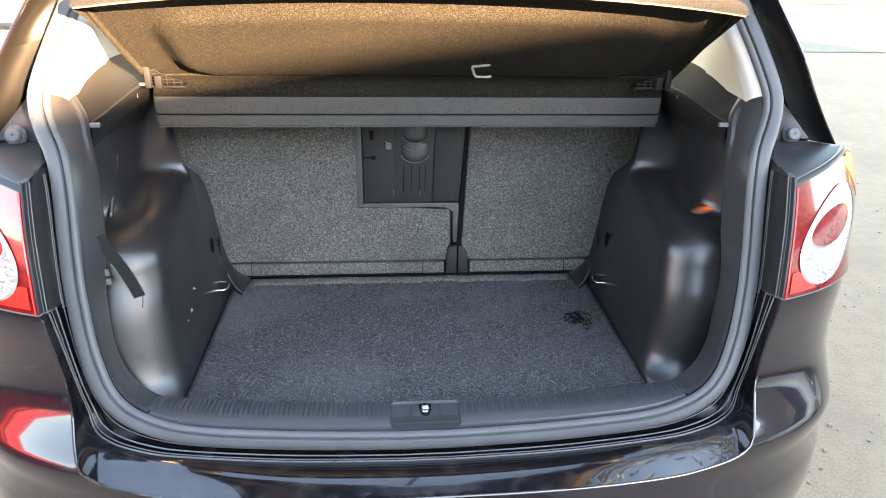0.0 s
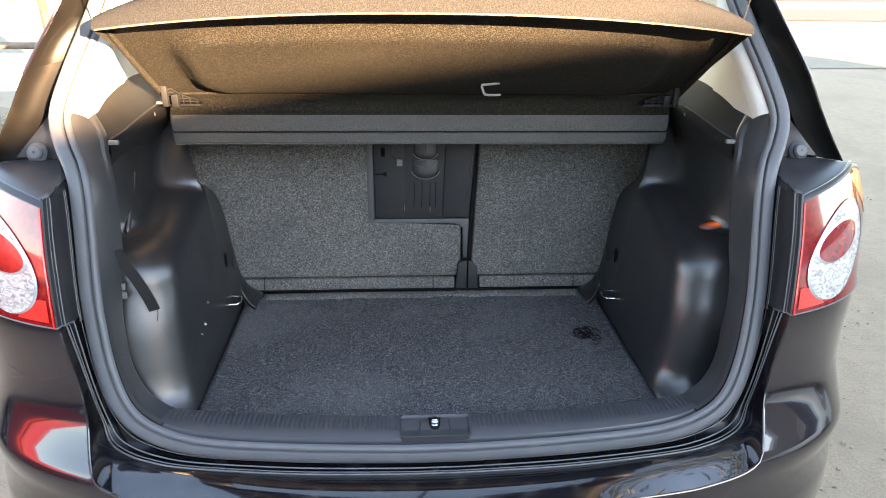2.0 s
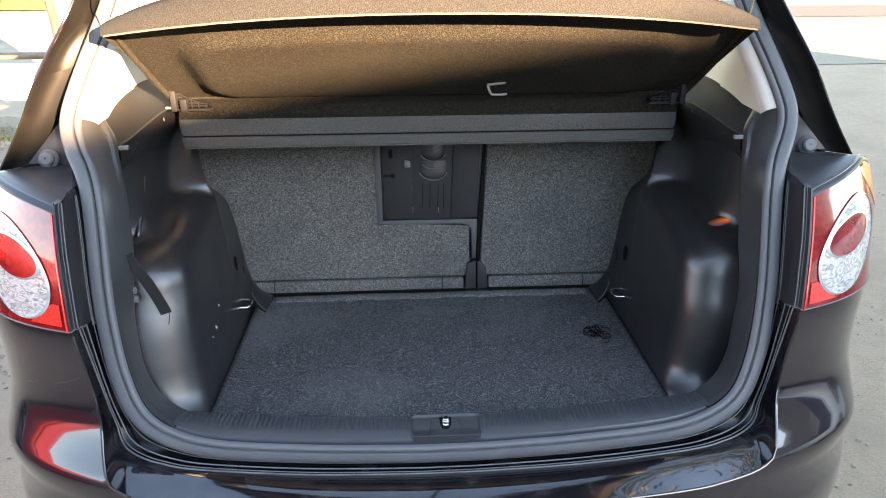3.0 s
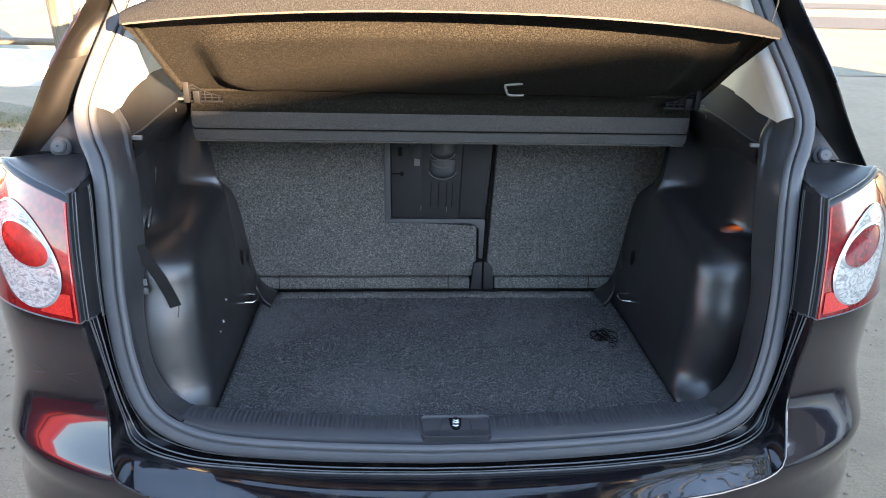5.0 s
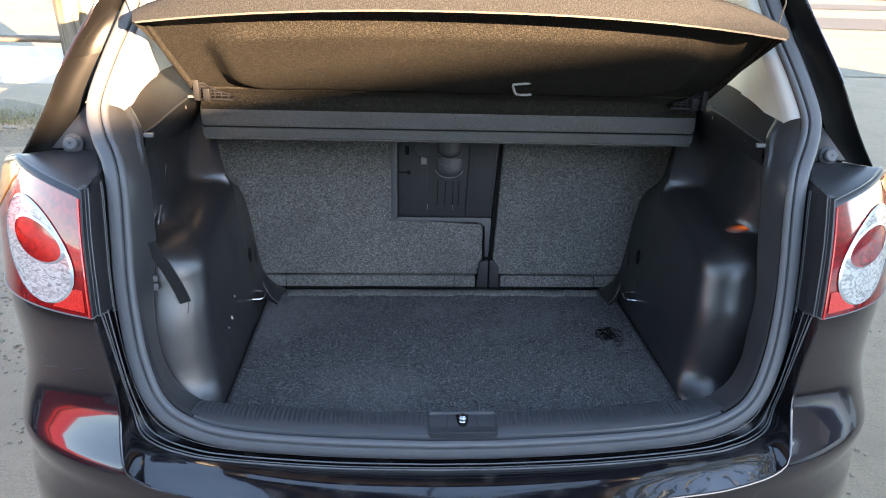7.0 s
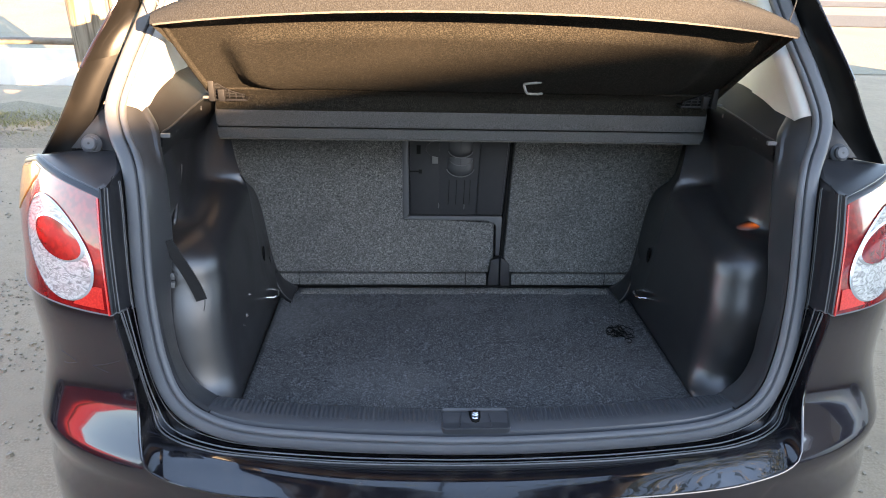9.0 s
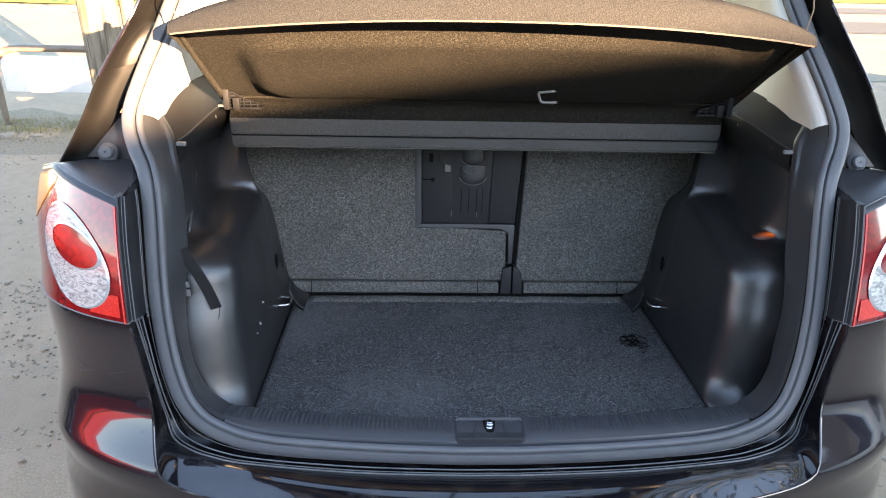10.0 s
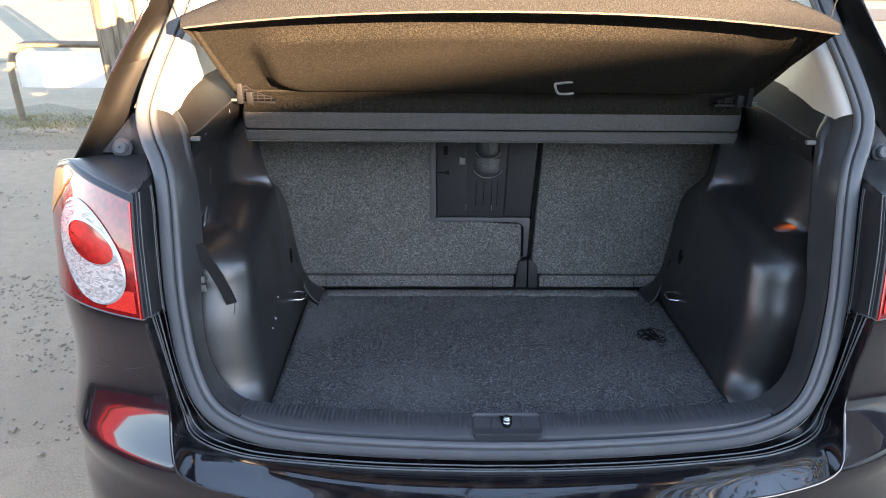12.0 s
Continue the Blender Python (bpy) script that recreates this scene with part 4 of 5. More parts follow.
def side_trim(side):
    bm = bmesh.new()
    rows = []
    for (z, xi, yc), behind, before, seat in hump_sections():
        yc += 0.036 * min(1.0, max(0.0, (0.84 - z) / 0.16)) if side > 0 else 0.0
        back, behind, before, seat = np.array([xi, z]), np.array(behind)[::-1], np.array(before)[::-1], np.array(seat)[::-1]
        row = []
        for y in (0.86, 0.82, 0.77, 0.72, 0.68, 0.65, 0.632):
            x, h = before + (seat - before) * min(1.0, (y - 0.62) / 0.20)
            row.append((x, max(y, 0.63 + 0.95 * max(0.0, h - 0.994)), h))
        for y, w in ((0.6235, 0.97), (0.620, 0.86), (0.617, 0.66), (0.613, 0.40), (0.607, 0.17), (0.600, 0.05)):
            x, h = behind + (before - behind) * w
            row.append((x, y + 0.95 * max(0.0, h - 0.994), h))
        for f in np.linspace(0, 1, 10):
            y = 0.590 + (yc + 0.082 - 0.590) * f
            x, h = behind + (back - behind) * f ** 1.2
            row.append((x, y, h))
        rx, ry = (0.105, 0.075) if side < 0 else (0.078, 0.062)
        row += [(xi + rx * (1 - math.cos(a)), yc + ry * (1 - math.sin(a)), z) for a in np.linspace(0.12, math.pi / 2, 16)]
        row += [(x, yc, z) for x in np.linspace(xi + 0.115, max(0.70, xi + 0.15), 4)]
        rows.append(row)
    fine = []
    for a, b in zip(rows[:-1], rows[1:]):
        fine.append(a)
        fine.append([tuple((p + q) / 2 for p, q in zip(u, v)) for u, v in zip(a, b)])
    fine.append(rows[-1])
    grid(bm, flip(fine, side))
    trim = part("side_trim", bm, PLASTIC, CAR, "dull black plastic wheel housing trim", 75)
    # frame next to the seal
    inner = beside(-0.0150, -0.009)
    keep = inner[(SEAL[:, 0] > 0.484) & (SEAL[:, 2] < 1.222)]
    a = spline([tuple(p) for p in keep[::4]], 60)
    b = spline([(0.4870, 0.190, 0.696), (0.508, 0.203, 0.700), (0.531, 0.213, 0.712), (0.552, 0.226, 0.738), (0.568, 0.243, 0.777), (0.574, 0.260, 0.850), (0.570, 0.272, 0.91), (0.562, 0.285, 0.975), (0.570, 0.325, 1.07), (0.580, 0.350, 1.11), (0.589, 0.372, 1.140), (0.593, 0.386, 1.155), (0.602, 0.402, 1.168), (0.618, 0.418, 1.184), (0.632, 0.434, 1.197)], 60)
    flat = np.array([[1.0 - (1.6 if side > 0 else 0.75) * math.exp(-((z - 0.95) / 0.12) ** 4)] for z in b[:, 2]])
    if side > 0:                                      # this side turns further into the boot
        b = b + np.array([[0.014, 0.012, 0.0]]) * (1 - flat) / 1.6
    upper = np.array([[min(1.0, max(0.0, (z - 1.085) / 0.04), max(0.0, (1.198 - z) / 0.03))] for z in b[:, 2]])
    if side < 0:                                      # meets the higher rim
        b = b + np.array([[0.001, 0.0, 0.010]]) * np.array([[min(1.0, max(0.0, (z - 1.165) / 0.03))] for z in b[:, 2]])
    rows = [a + [0, 0.012, 0], a]
    for f, h, dip in ((0.2, 0.006, 0.001), (0.45, 0.009, 0.003), (0.62, 0.0085, 0.008), (0.72, 0.008, 0.011), (0.80, 0.006, 0.0055), (0.88, 0.005, 0.0), (0.95, 0.003, 0.0)):
        rows.append(a + f * (b - a) + np.array([[-0.3, -1.0, 0.3]]) * (h * flat - dip * upper))
    foot = np.array([[min(1.0, max(0.0, (0.80 - z) / 0.08))] for z in b[:, 2]])
    rows += [b] + [b + np.array([[x, y, z]]) + foot * np.array([[0.0, -0.75 * y, -0.55 * y]]) for x, y, z in ((0.004, 0.010, -0.002), (0.03, 0.05, -0.006), (0.07, 0.10, -0.01))]
    bm = bmesh.new()
    grid(bm, flip(rows, side))
    frame_trim = part("seal_frame_trim", bm, FRAME_PLASTIC, CAR, "black plastic moulding inside the seal", 50)
    bm = bmesh.new()
    seam = [a[0] + f * (b[0] - a[0]) + np.array([-0.3 * h, -h, 0.3 * h]) for f, h in ((0.0, 0.0), (0.2, 0.0062), (0.45, 0.0092), (0.7, 0.0082), (0.9, 0.0042), (1.0, 0.0))]
    tube(bm, [Vector((side * (q[0] - 0.001), q[1], q[2] + 0.0004)) for q in seam], 0.0013, 6)
    part("joint_gap", bm, MATT_BLACK, frame_trim)
    # upper rim that carries the shelf, and the wall below it
    ys = [0.388, 0.41, 0.44, 0.48, 0.55, 0.63, 0.72, 0.86]
    xi = [0.5905, 0.5845, 0.581, 0.578, 0.574, 0.570, 0.562, 0.555]
    zi = [1.152, 1.1535, 1.156, 1.160, 1.165, 1.168, 1.170, 1.172]
    xs = [0.640, 0.639, 0.638, 0.636, 0.636, 0.638, 0.640, 0.642]
    zs = [1.196, 1.195, 1.194, 1.203, 1.213, 1.214, 1.207, 1.196]
    if side < 0:                                      # this side's rim stands higher under the window
        zs = [1.202, 1.204, 1.208, 1.224, 1.233, 1.227, 1.214, 1.200]
    rail = spline(list(zip(ys, xi, zi, xs, zs)), 36)
    rows = []
    for y, x0, z0, x1, z1 in rail:
        rows.append([(x1 + 0.03, y, z1 - 0.03), (x1 + 0.006, y, z1 - 0.002), (x1, y, z1), (x1 - 0.006, y, z1 - 0.0025), (0.45 * x0 + 0.55 * x1, y, 0.45 * z0 + 0.55 * z1 - 0.001),
                     (x0 + 0.009, y, z0 + 0.0055), (x0 + 0.003, y, z0 + 0.0028), (x0 + 0.0006, y, z0 + 0.0004), (x0, y, z0 - 0.004), (x0 + 0.003, y, z0 - 0.035), (x0 + 0.022, y, z0 - 0.06), (0.628, y, 1.02), (0.645, y, 0.93), (0.66, y, 0.60)])
    bm = bmesh.new()
    grid(bm, flip(rows, side))
    part("shelf_support_trim", bm, RIM_PLASTIC, CAR, "black plastic rim carrying the parcel shelf", 50)
    bm = bmesh.new()
    tube(bm, [Vector((side * (x0 + 0.001), y, z0 + 0.001)) for y, x0, z0, x1, z1 in rail[0:24]], [0.0006] + [0.0017] * 23, 8)
    part("rim_edge", bm, FRAME_PLASTIC, trim)
    if side < 0:
        bm = bmesh.new()
        path = spline([(0.6, 0.494, 1.060), (0.600, 0.490, 1.052), (0.600, 0.462, 1.020), (0.600, 0.430, 0.986), (0.600, 0.404, 0.958)], 24)
        tube(bm, [Vector((side * (x - 0.001), y - 0.001, z)) for x, y, z in path], [0.001] + [0.0055] * 22 + [0.001], 14)
        part("moulded_rib", bm, PLASTIC, trim)
    # oval slot near the seat
    bm = bmesh.new()
    ring = np.linspace(0, 2 * math.pi, 24, endpoint=False)
    grid(bm, flip([[(0.4874, 0.664 + 0.010 * q * math.cos(w), 0.772 + 0.020 * q * math.sin(w)) for w in ring] for q in (0.02, 0.6, 1.0)], side), round_u=True)
    solid(part("belt_slot", bm, MATT_BLACK, trim), 0.002)
    bm = bmesh.new()
    box(bm, side * 0.580 - 0.009, side * 0.580 + 0.009, 0.374, 0.382, 1.147, 1.1545, 0.0015)
    part("shelf_clip", bm, CLIP_GREY, trim, "small pale grey clip")
    for y, z, h in ((0.443, 1.141, 0.0022), (0.452, 1.1405, 0.0012), (0.590, 1.152, 0.0040)):
        bm = bmesh.new()
        x = side * (0.5835 - 0.067 * (y - 0.443))
        box(bm, x - 0.002, x + 0.002, y - 0.0012, y + 0.0012, z - h, z + h, 0.0005)
        part("trim_pin", bm, CLIP_GREY, trim)
    # chrome lashing loop
    bm = bmesh.new()
    tube(bm, [(side * 0.474, 0.635, 0.688), (side * 0.455, 0.632, 0.688), (side * 0.448, 0.622, 0.688), (side * 0.448, 0.605, 0.687), (side * 0.455, 0.596, 0.686), (side * 0.474, 0.594, 0.686)], 0.0032, 10)
    part("lashing_loop", bm, CHROME, trim, "chrome lashing loop")
    # curved tongue of the trim that lies on the floor's rear corner
    top = spline([(0.499, 0.784, 0.750), (0.488, 0.771, 0.695), (0.474, 0.766, 0.671), (0.456, 0.758, 0.650), (0.436, 0.742, 0.644), (0.421, 0.733, 0.643)], 18)
    rim = spline([(0.486, 0.726, 0.735), (0.483, 0.730, 0.690), (0.474, 0.722, 0.662), (0.455, 0.692, 0.647), (0.438, 0.668, 0.643), (0.424, 0.655, 0.642)], 18)
    rows = [top + [0, 0.012, -0.03], top + [0, 0.002, 0.0]]
    for f in (0.15, 0.4, 0.7, 0.9):
        rows.append(top + f * (rim - top) + np.array([-0.002, 0, 0.005]) * math.sin(math.pi * f))
    rows += [rim, rim + [0.002, -0.0015, -0.003], rim + [0.010, 0.006, -0.03]]
    bm = bmesh.new()
    vs = grid(bm, flip(rows, side))
    cap(bm, [row[-1] for row in vs])
    foot = part("corner_foot", bm, PLASTIC, trim, sharp=60)
    bm = bmesh.new()
    tube(bm, [Vector((side * x, y, z + 0.001)) for x, y, z in rim[7:]], 0.0016, 6)
    part("foot_rim", bm, CLIP_GREY, foot)
    # pale inner pillar strip and quarter window
    keep = (SEAL[:, 2] > 1.212) & (SEAL[:, 0] > 0.45)
    rows = [beside(n, b)[keep] for n, b in ((-0.013, -0.008), (-0.016, -0.004), (-0.024, -0.007), (-0.031, -0.013), (-0.034, -0.022), (-0.035, -0.034))]
    bm = bmesh.new()
    grid(bm, flip(rows, side))
    part("pillar_trim", bm, PALE_TRIM, CAR, "pale grey inner pillar cover", 50)
    fold = rows[-1]
    mid = np.array([(x + 0.008, max(y + 0.03, 0.585), z) for x, y, z in fold])
    far = np.array([(x + 0.030, y + 0.34, z) for x, y, z in mid])
    bm = bmesh.new()
    grid(bm, flip([fold + [0.0, 0.0, 0.0], fold + [0.002, 0.012, 0], mid, mid + [0.003, 0.004, 0], far], side))
    part("pillar_panel", bm, PALE_TRIM, CAR, "pale grey inner side panel behind the pillar", 30)
    bm = bmesh.new()
    grid(bm, flip([[(0.668, 0.44, 1.15), (0.668, 0.92, 1.15)], [(0.60, 0.62, 1.56), (0.60, 0.92, 1.56)]], side))
    pane = part("quarter_window", bm, TINTED_GLASS, CAR, "lightly tinted quarter window")
    pane.visible_shadow = False
    bm = bmesh.new()
    box(bm, side * 0.64 - 0.035, side * 0.64 + 0.035, 0.90, 1.02, 0.3, 1.60, 0.015)
    part("centre_pillar", bm, PALE_TRIM, CAR, "pale grey pillar cover beyond the window")


for s in (1, -1):
    side_trim(s)

# black hanging strap and small chips on one side trim only
bm = bmesh.new()
strap = spline([(-0.566, 0.262, 0.985), (-0.553, 0.262, 0.955), (-0.538, 0.264, 0.92), (-0.527, 0.268, 0.885), (-0.520, 0.270, 0.858)], 16)
rows = [strap + [-0.0115, 0.005, -0.005], strap + [0.0115, -0.001, 0.005], strap + [0.0115, 0.0012, 0.005], strap + [-0.0115, 0.0068, -0.005]]
grid(bm, rows, round_v=True)
tube(bm, [(-0.513, 0.2695, 0.862), (-0.514, 0.268, 0.850), (-0.517, 0.267, 0.838)], 0.0009, 5)
part("strap", bm, WEBBING, CAR, "black webbing strap hanging in the side pocket")

for x, y, z, r in ((-0.4735, 0.40, 0.750, 0.0036), (-0.4715, 0.43, 0.785, 0.0022), (-0.474, 0.37, 0.743, 0.0016)):
    bm = bmesh.new()
    ring = [bm.verts.new((x, y + r * math.cos(a) * (1 + 0.4 * math.sin(3 * a)), z + 1.5 * r * math.sin(a))) for a in np.linspace(0, 6.28, 11)[:-1]]
    tip = bm.verts.new((x + 0.004, y, z))
    for k in range(10):
        bm.faces.new((ring[k], ring[(k + 1) % 10], tip))
    part("paint_chip", bm, SCUFF, CAR, "pale chip in the side trim")

for z in (0.910, 0.892):
    bm = bmesh.new()
    box(bm, -0.578, -0.564, 0.268, 0.274, z - 0.0065, z + 0.0065, 0.002)
    part("pocket_bracket", bm, CLIP_GREY, CAR, "small grey bracket in the side pocket")

def boot_lamp_glow():
    """The courtesy lamp's glow on one side trim's shoulder, shaped as an emitting patch."""
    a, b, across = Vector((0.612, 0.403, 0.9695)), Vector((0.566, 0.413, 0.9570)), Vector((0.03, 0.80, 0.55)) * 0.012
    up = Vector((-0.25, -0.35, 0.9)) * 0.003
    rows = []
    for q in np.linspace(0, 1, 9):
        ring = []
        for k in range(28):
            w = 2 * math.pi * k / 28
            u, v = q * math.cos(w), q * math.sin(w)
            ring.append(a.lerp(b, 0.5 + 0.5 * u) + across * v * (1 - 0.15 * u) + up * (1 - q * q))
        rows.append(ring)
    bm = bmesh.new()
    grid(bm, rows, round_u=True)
    part("boot_lamp_glow", bm, LAMP_GLOW, CAR, "courtesy lamp's amber glow on the side trim, as an emitting patch")


boot_lamp_glow()

# ---- boot: seat backs ----
SEAT = Matrix.Translation((0, 0.757, 0.628)) @ pose(0, 0, 0, -12)


def seat_piece(name, x0, x1, h0, h1, mat, parent, label="", proud=0.0, deep=0.05, bevel=0.006):
    bm = bmesh.new()
    box(bm, x0, x1, -proud, deep, h0, h1, bevel, SEAT)
    return part(name, bm, mat, parent, label)


def seat_outline(pts, deep, bevel):
    bm = bmesh.new()
    a = [bm.verts.new(SEAT @ Vector((x, 0, h))) for x, h in pts]
    b = [bm.verts.new(SEAT @ Vector((x, deep, h))) for x, h in pts]
    front = bm.faces.new(a)
    bm.faces.new(b[::-1])
    for i in range(len(pts)):
        j = (i + 1) % len(pts)
        bm.faces.new((a[i], b[i], b[j], a[j]))
    bmesh.ops.bevel(bm, geom=list(front.edges), offset=bevel, segments=3, affect="EDGES", profile=0.6)
    return bm


left_seat = part("seat_back", seat_outline([(-0.68, 0.042), (0.102, 0.042), (0.102, 0.175), (0.092, 0.186), (-0.1425, 0.186), (-0.1475, 0.56), (-0.68, 0.56)], 0.05, 0.006), CARPET, CAR, "speckled grey carpeted folding seat back")
seat_piece("hinge_cover", -0.60, 0.086, 0.004, 0.040, CARPET, left_seat, proud=0.006, bevel=0.008)
right_seat = part("seat_back", seat_outline([(0.1285, 0.042), (0.68, 0.042), (0.68, 0.56), (0.1595, 0.56)], 0.05, 0.006), CARPET, CAR, "speckled grey carpeted folding seat back")
seat_piece("hinge_cover", 0.152, 0.60, 0.004, 0.040, CARPET, right_seat, proud=0.006, bevel=0.008)
seat_piece("gap_filler", -0.68, 0.68, -0.03, 0.55, HATCH_PLASTIC, CAR, proud=-0.03, deep=0.09, bevel=0.0)


def seat_plate(name, pts, proud, mat, parent, label="", deep=0.03, bevel=0.002):
    """A flat piece of any outline on the seat's back, standing proud of it."""
    bm = bmesh.new()
    a = [bm.verts.new(SEAT @ Vector((x, -proud, h))) for x, h in pts]
    b = [bm.verts.new(SEAT @ Vector((x, -proud + deep, h))) for x, h in pts]
    front = bm.faces.new(a)
    for i in range(len(pts)):
        j = (i + 1) % len(pts)
        bm.faces.new((a[i], b[i], b[j], a[j]))
    if bevel:
        bmesh.ops.bevel(bm, geom=list(front.edges), offset=bevel, segments=2, affect="EDGES", profile=0.6)
    return part(name, bm, mat, parent, label)


hatch = seat_plate("through_loading_hatch", [(-0.1245, 0.199), (0.1245, 0.199), (0.1535, 0.56), (-0.1295, 0.56)], -0.010, HATCH_PLASTIC, left_seat, "black plastic through-loading hatch")
seat_plate("hatch_frame", [(-0.1422, 0.187), (-0.1255, 0.199), (-0.1305, 0.56), (-0.1472, 0.56)], 0.002, TRIM_STRIP, left_seat, "dark grey plastic edge strip")
seat_plate("hatch_sill", [(-0.1425, 0.187), (0.080, 0.187), (0.098, 0.184), (0.1085, 0.174), (0.1065, 0.092), (0.1185, 0.092), (0.1235, 0.190), (0.121, 0.198), (-0.125, 0.1985)], 0.0025, TRIM_STRIP, left_seat, "dark grey plastic edge strip")
seat_plate("seat_edge", [(0.1215, 0.088), (0.1285, 0.088), (0.1595, 0.56), (0.1545, 0.56), (0.1265, 0.195)], -0.008, MATT_BLACK, right_seat)
seat_plate("hinge_cap", [(0.0865, 0.001), (0.1185, 0.001), (0.1185, 0.086), (0.0945, 0.080)], 0.012, HATCH_PLASTIC, left_seat, "black plastic hinge cap", bevel=0.004)
seat_plate("hinge_cap", [(0.1215, 0.001), (0.1495, 0.001), (0.1465, 0.066), (0.134, 0.082), (0.1215, 0.086)], 0.012, HATCH_PLASTIC, right_seat, "black plastic hinge cap", bevel=0.004)


for x, owner in ((-0.42, left_seat), (0.028, left_seat), (0.41, right_seat)):
    seat_piece("cover_seam", x - 0.0009, x + 0.0009, 0.004, 0.041, MATT_BLACK, owner, proud=0.0066, deep=0.0, bevel=0.0)


def hatch_detail():
    face = -0.010                                     # how far the hatch stands proud of the carpet

    def line(name, pts, r, mat=HATCH_PLASTIC, proud=0.0):
        bm = bmesh.new()
        tube(bm, [SEAT @ Vector((x, -face - proud, h)) for x, h in pts], r, 6)
        part(name, bm, mat, hatch)
    seat_plate("hatch_panel", [(0.053, 0.201), (0.121, 0.201), (0.146, 0.55), (0.069, 0.55)], face + 0.006, HATCH_PLASTIC, hatch, bevel=0.004)
    seat_plate("hatch_panel", [(-0.122, 0.201), (-0.046, 0.201), (-0.046, 0.212), (-0.049, 0.55), (-0.127, 0.55)], face + 0.003, HATCH_PLASTIC, hatch, bevel=0.0015)
    seat_plate("latch_slot", [(-0.1235, 0.3135), (-0.101, 0.3135), (-0.101, 0.310), (-0.0925, 0.310), (-0.0925, 0.3205), (-0.101, 0.3205), (-0.101, 0.3175), (-0.1235, 0.3175)], face + 0.0036, MATT_BLACK, hatch, deep=0.002, bevel=0.0)
    seat_plate("latch_recess", [(-0.107, 0.361), (-0.0965, 0.361), (-0.0965, 0.384), (-0.107, 0.384)], face + 0.0036, MATT_BLACK, hatch, deep=0.002, bevel=0.0)
    seat_plate("latch_catch", [(-0.066, 0.337), (-0.051, 0.337), (-0.051, 0.353), (-0.066, 0.356)], face + 0.010, CLIP_GREY, hatch, bevel=0.001)
    arc = lambda cx, ch, rx, rh, a0, a1: [(cx + rx * math.cos(a), ch + rh * math.sin(a)) for a in np.linspace(radians(a0), radians(a1), 18)]
    line("latch_arc", arc(-0.056, 0.374, 0.026, 0.020, 100, 250), 0.0013, SMOOTH_PLASTIC, 0.004)
    # two stacked cups, each a scooped hollow; its moulded lip's highlight is painted pale
    for ch, rx, rh, top in ((0.329, 0.0375, 0.027, 0.352), (0.374, 0.033, 0.022, 0.56)):
        bm = bmesh.new()
        rows = []
        for q, d in ((1.0, 0.0015), (0.92, 0.004), (0.75, 0.008), (0.4, 0.010), (0.02, 0.0105)):
            ring = [(0.009 + rx * q * math.cos(a), ch + rh * q * math.sin(a)) for a in np.linspace(math.pi, 2 * math.pi, 20)]
            rows.append([SEAT @ Vector((x, -face + 0.0035 - d, h)) for x, h in ring + [(0.009 + rx * q, top), (0.009 - rx * q, top)]])
        vs = grid(bm, rows, round_u=True)
        part("cup_recess", bm, PLATE, hatch)
        line("cup_rim", arc(0.009, ch, rx, rh, 195, 345), 0.0013, CLIP_GREY, 0.002)
    line("cup_rim", arc(0.010, 0.352, 0.032, 0.020, 200, 345), 0.0008, CLIP_GREY, 0.0075)
    for x in (-0.020, 0.0, 0.021, 0.036):
        line("panel_rib", [(x - 0.002, 0.228), (x - 0.0005, 0.262), (x, 0.294)], 0.0009, MATT_BLACK, 0.0005)
    for x, h in ((-0.0475, 0.226), (0.020, 0.224), (0.075, 0.370)):
        line("panel_clip", [(x, h - 0.008), (x + 0.001, h), (x, h + 0.006)], 0.0009, CLIP_GREY, 0.004)


hatch_detail()


# ---- boot: floor and sill ----
def floor_height(y):
    return 0.652 - 0.035 * (y - 0.2)


def boot_floor():
    bm = bmesh.new()
    rows = []
    for y in np.linspace(0, 1, 60):
        row = []
        for x in np.linspace(-0.458, 0.458, 80):
            y0 = 0.150 + 0.03 * (x / 0.45) ** 2
            yy = y0 + (0.748 - y0) * y
            row.append((x, yy, floor_height(yy) + 0.0025 * noise.noise((x * 7, yy * 7, 0)) + 0.001 * noise.noise((x * 30, yy * 30, 5))))
        rows.append(row)
    grid(bm, rows)
    ob = solid(part("boot_floor", bm, FLOOR_CARPET), 0.018)
    return tagged(ob, "worn dark grey carpeted boot floor board with dust", "boot floor")


boot_floor()
bm = bmesh.new()
rows = [[(x, y + 0.004 * noise.noise((x * 25, y, 2)), floor_height(y) + dz + 0.002 * noise.noise((x * 12, y * 9, 4))) for x in np.linspace(-0.41, 0.41, 70)] for y, dz in ((0.708, 0.0), (0.711, 0.003), (0.722, 0.005), (0.734, 0.005), (0.739, -0.006))]
grid(bm, rows)
part("carpet_hem", bm, CARPET, CAR, "grey carpet strip at the foot of the seats")
bm = bmesh.new()
rows = []
for x in np.linspace(-0.45, 0.45, 140):
    wide = max(0.0002, 0.0018 + 0.0050 * noise.noise((x * 23, 3, 1)) + 0.003 * noise.noise((x * 70, 5, 2)) + (0.005 if 0.05 < x < 0.20 else 0.0))
    y = 0.746 + 0.002 * noise.noise((x * 9, 1, 7))
    rows.append([(x, y - wide, floor_height(y) + 0.0065), (x, y + 0.004, floor_height(y) + 0.0075)])
grid(bm, rows)
solid(part("carpet_gap", bm, MATT_BLACK, CAR, "dark uneven gap between carpet and seat hinge covers"), 0.002)

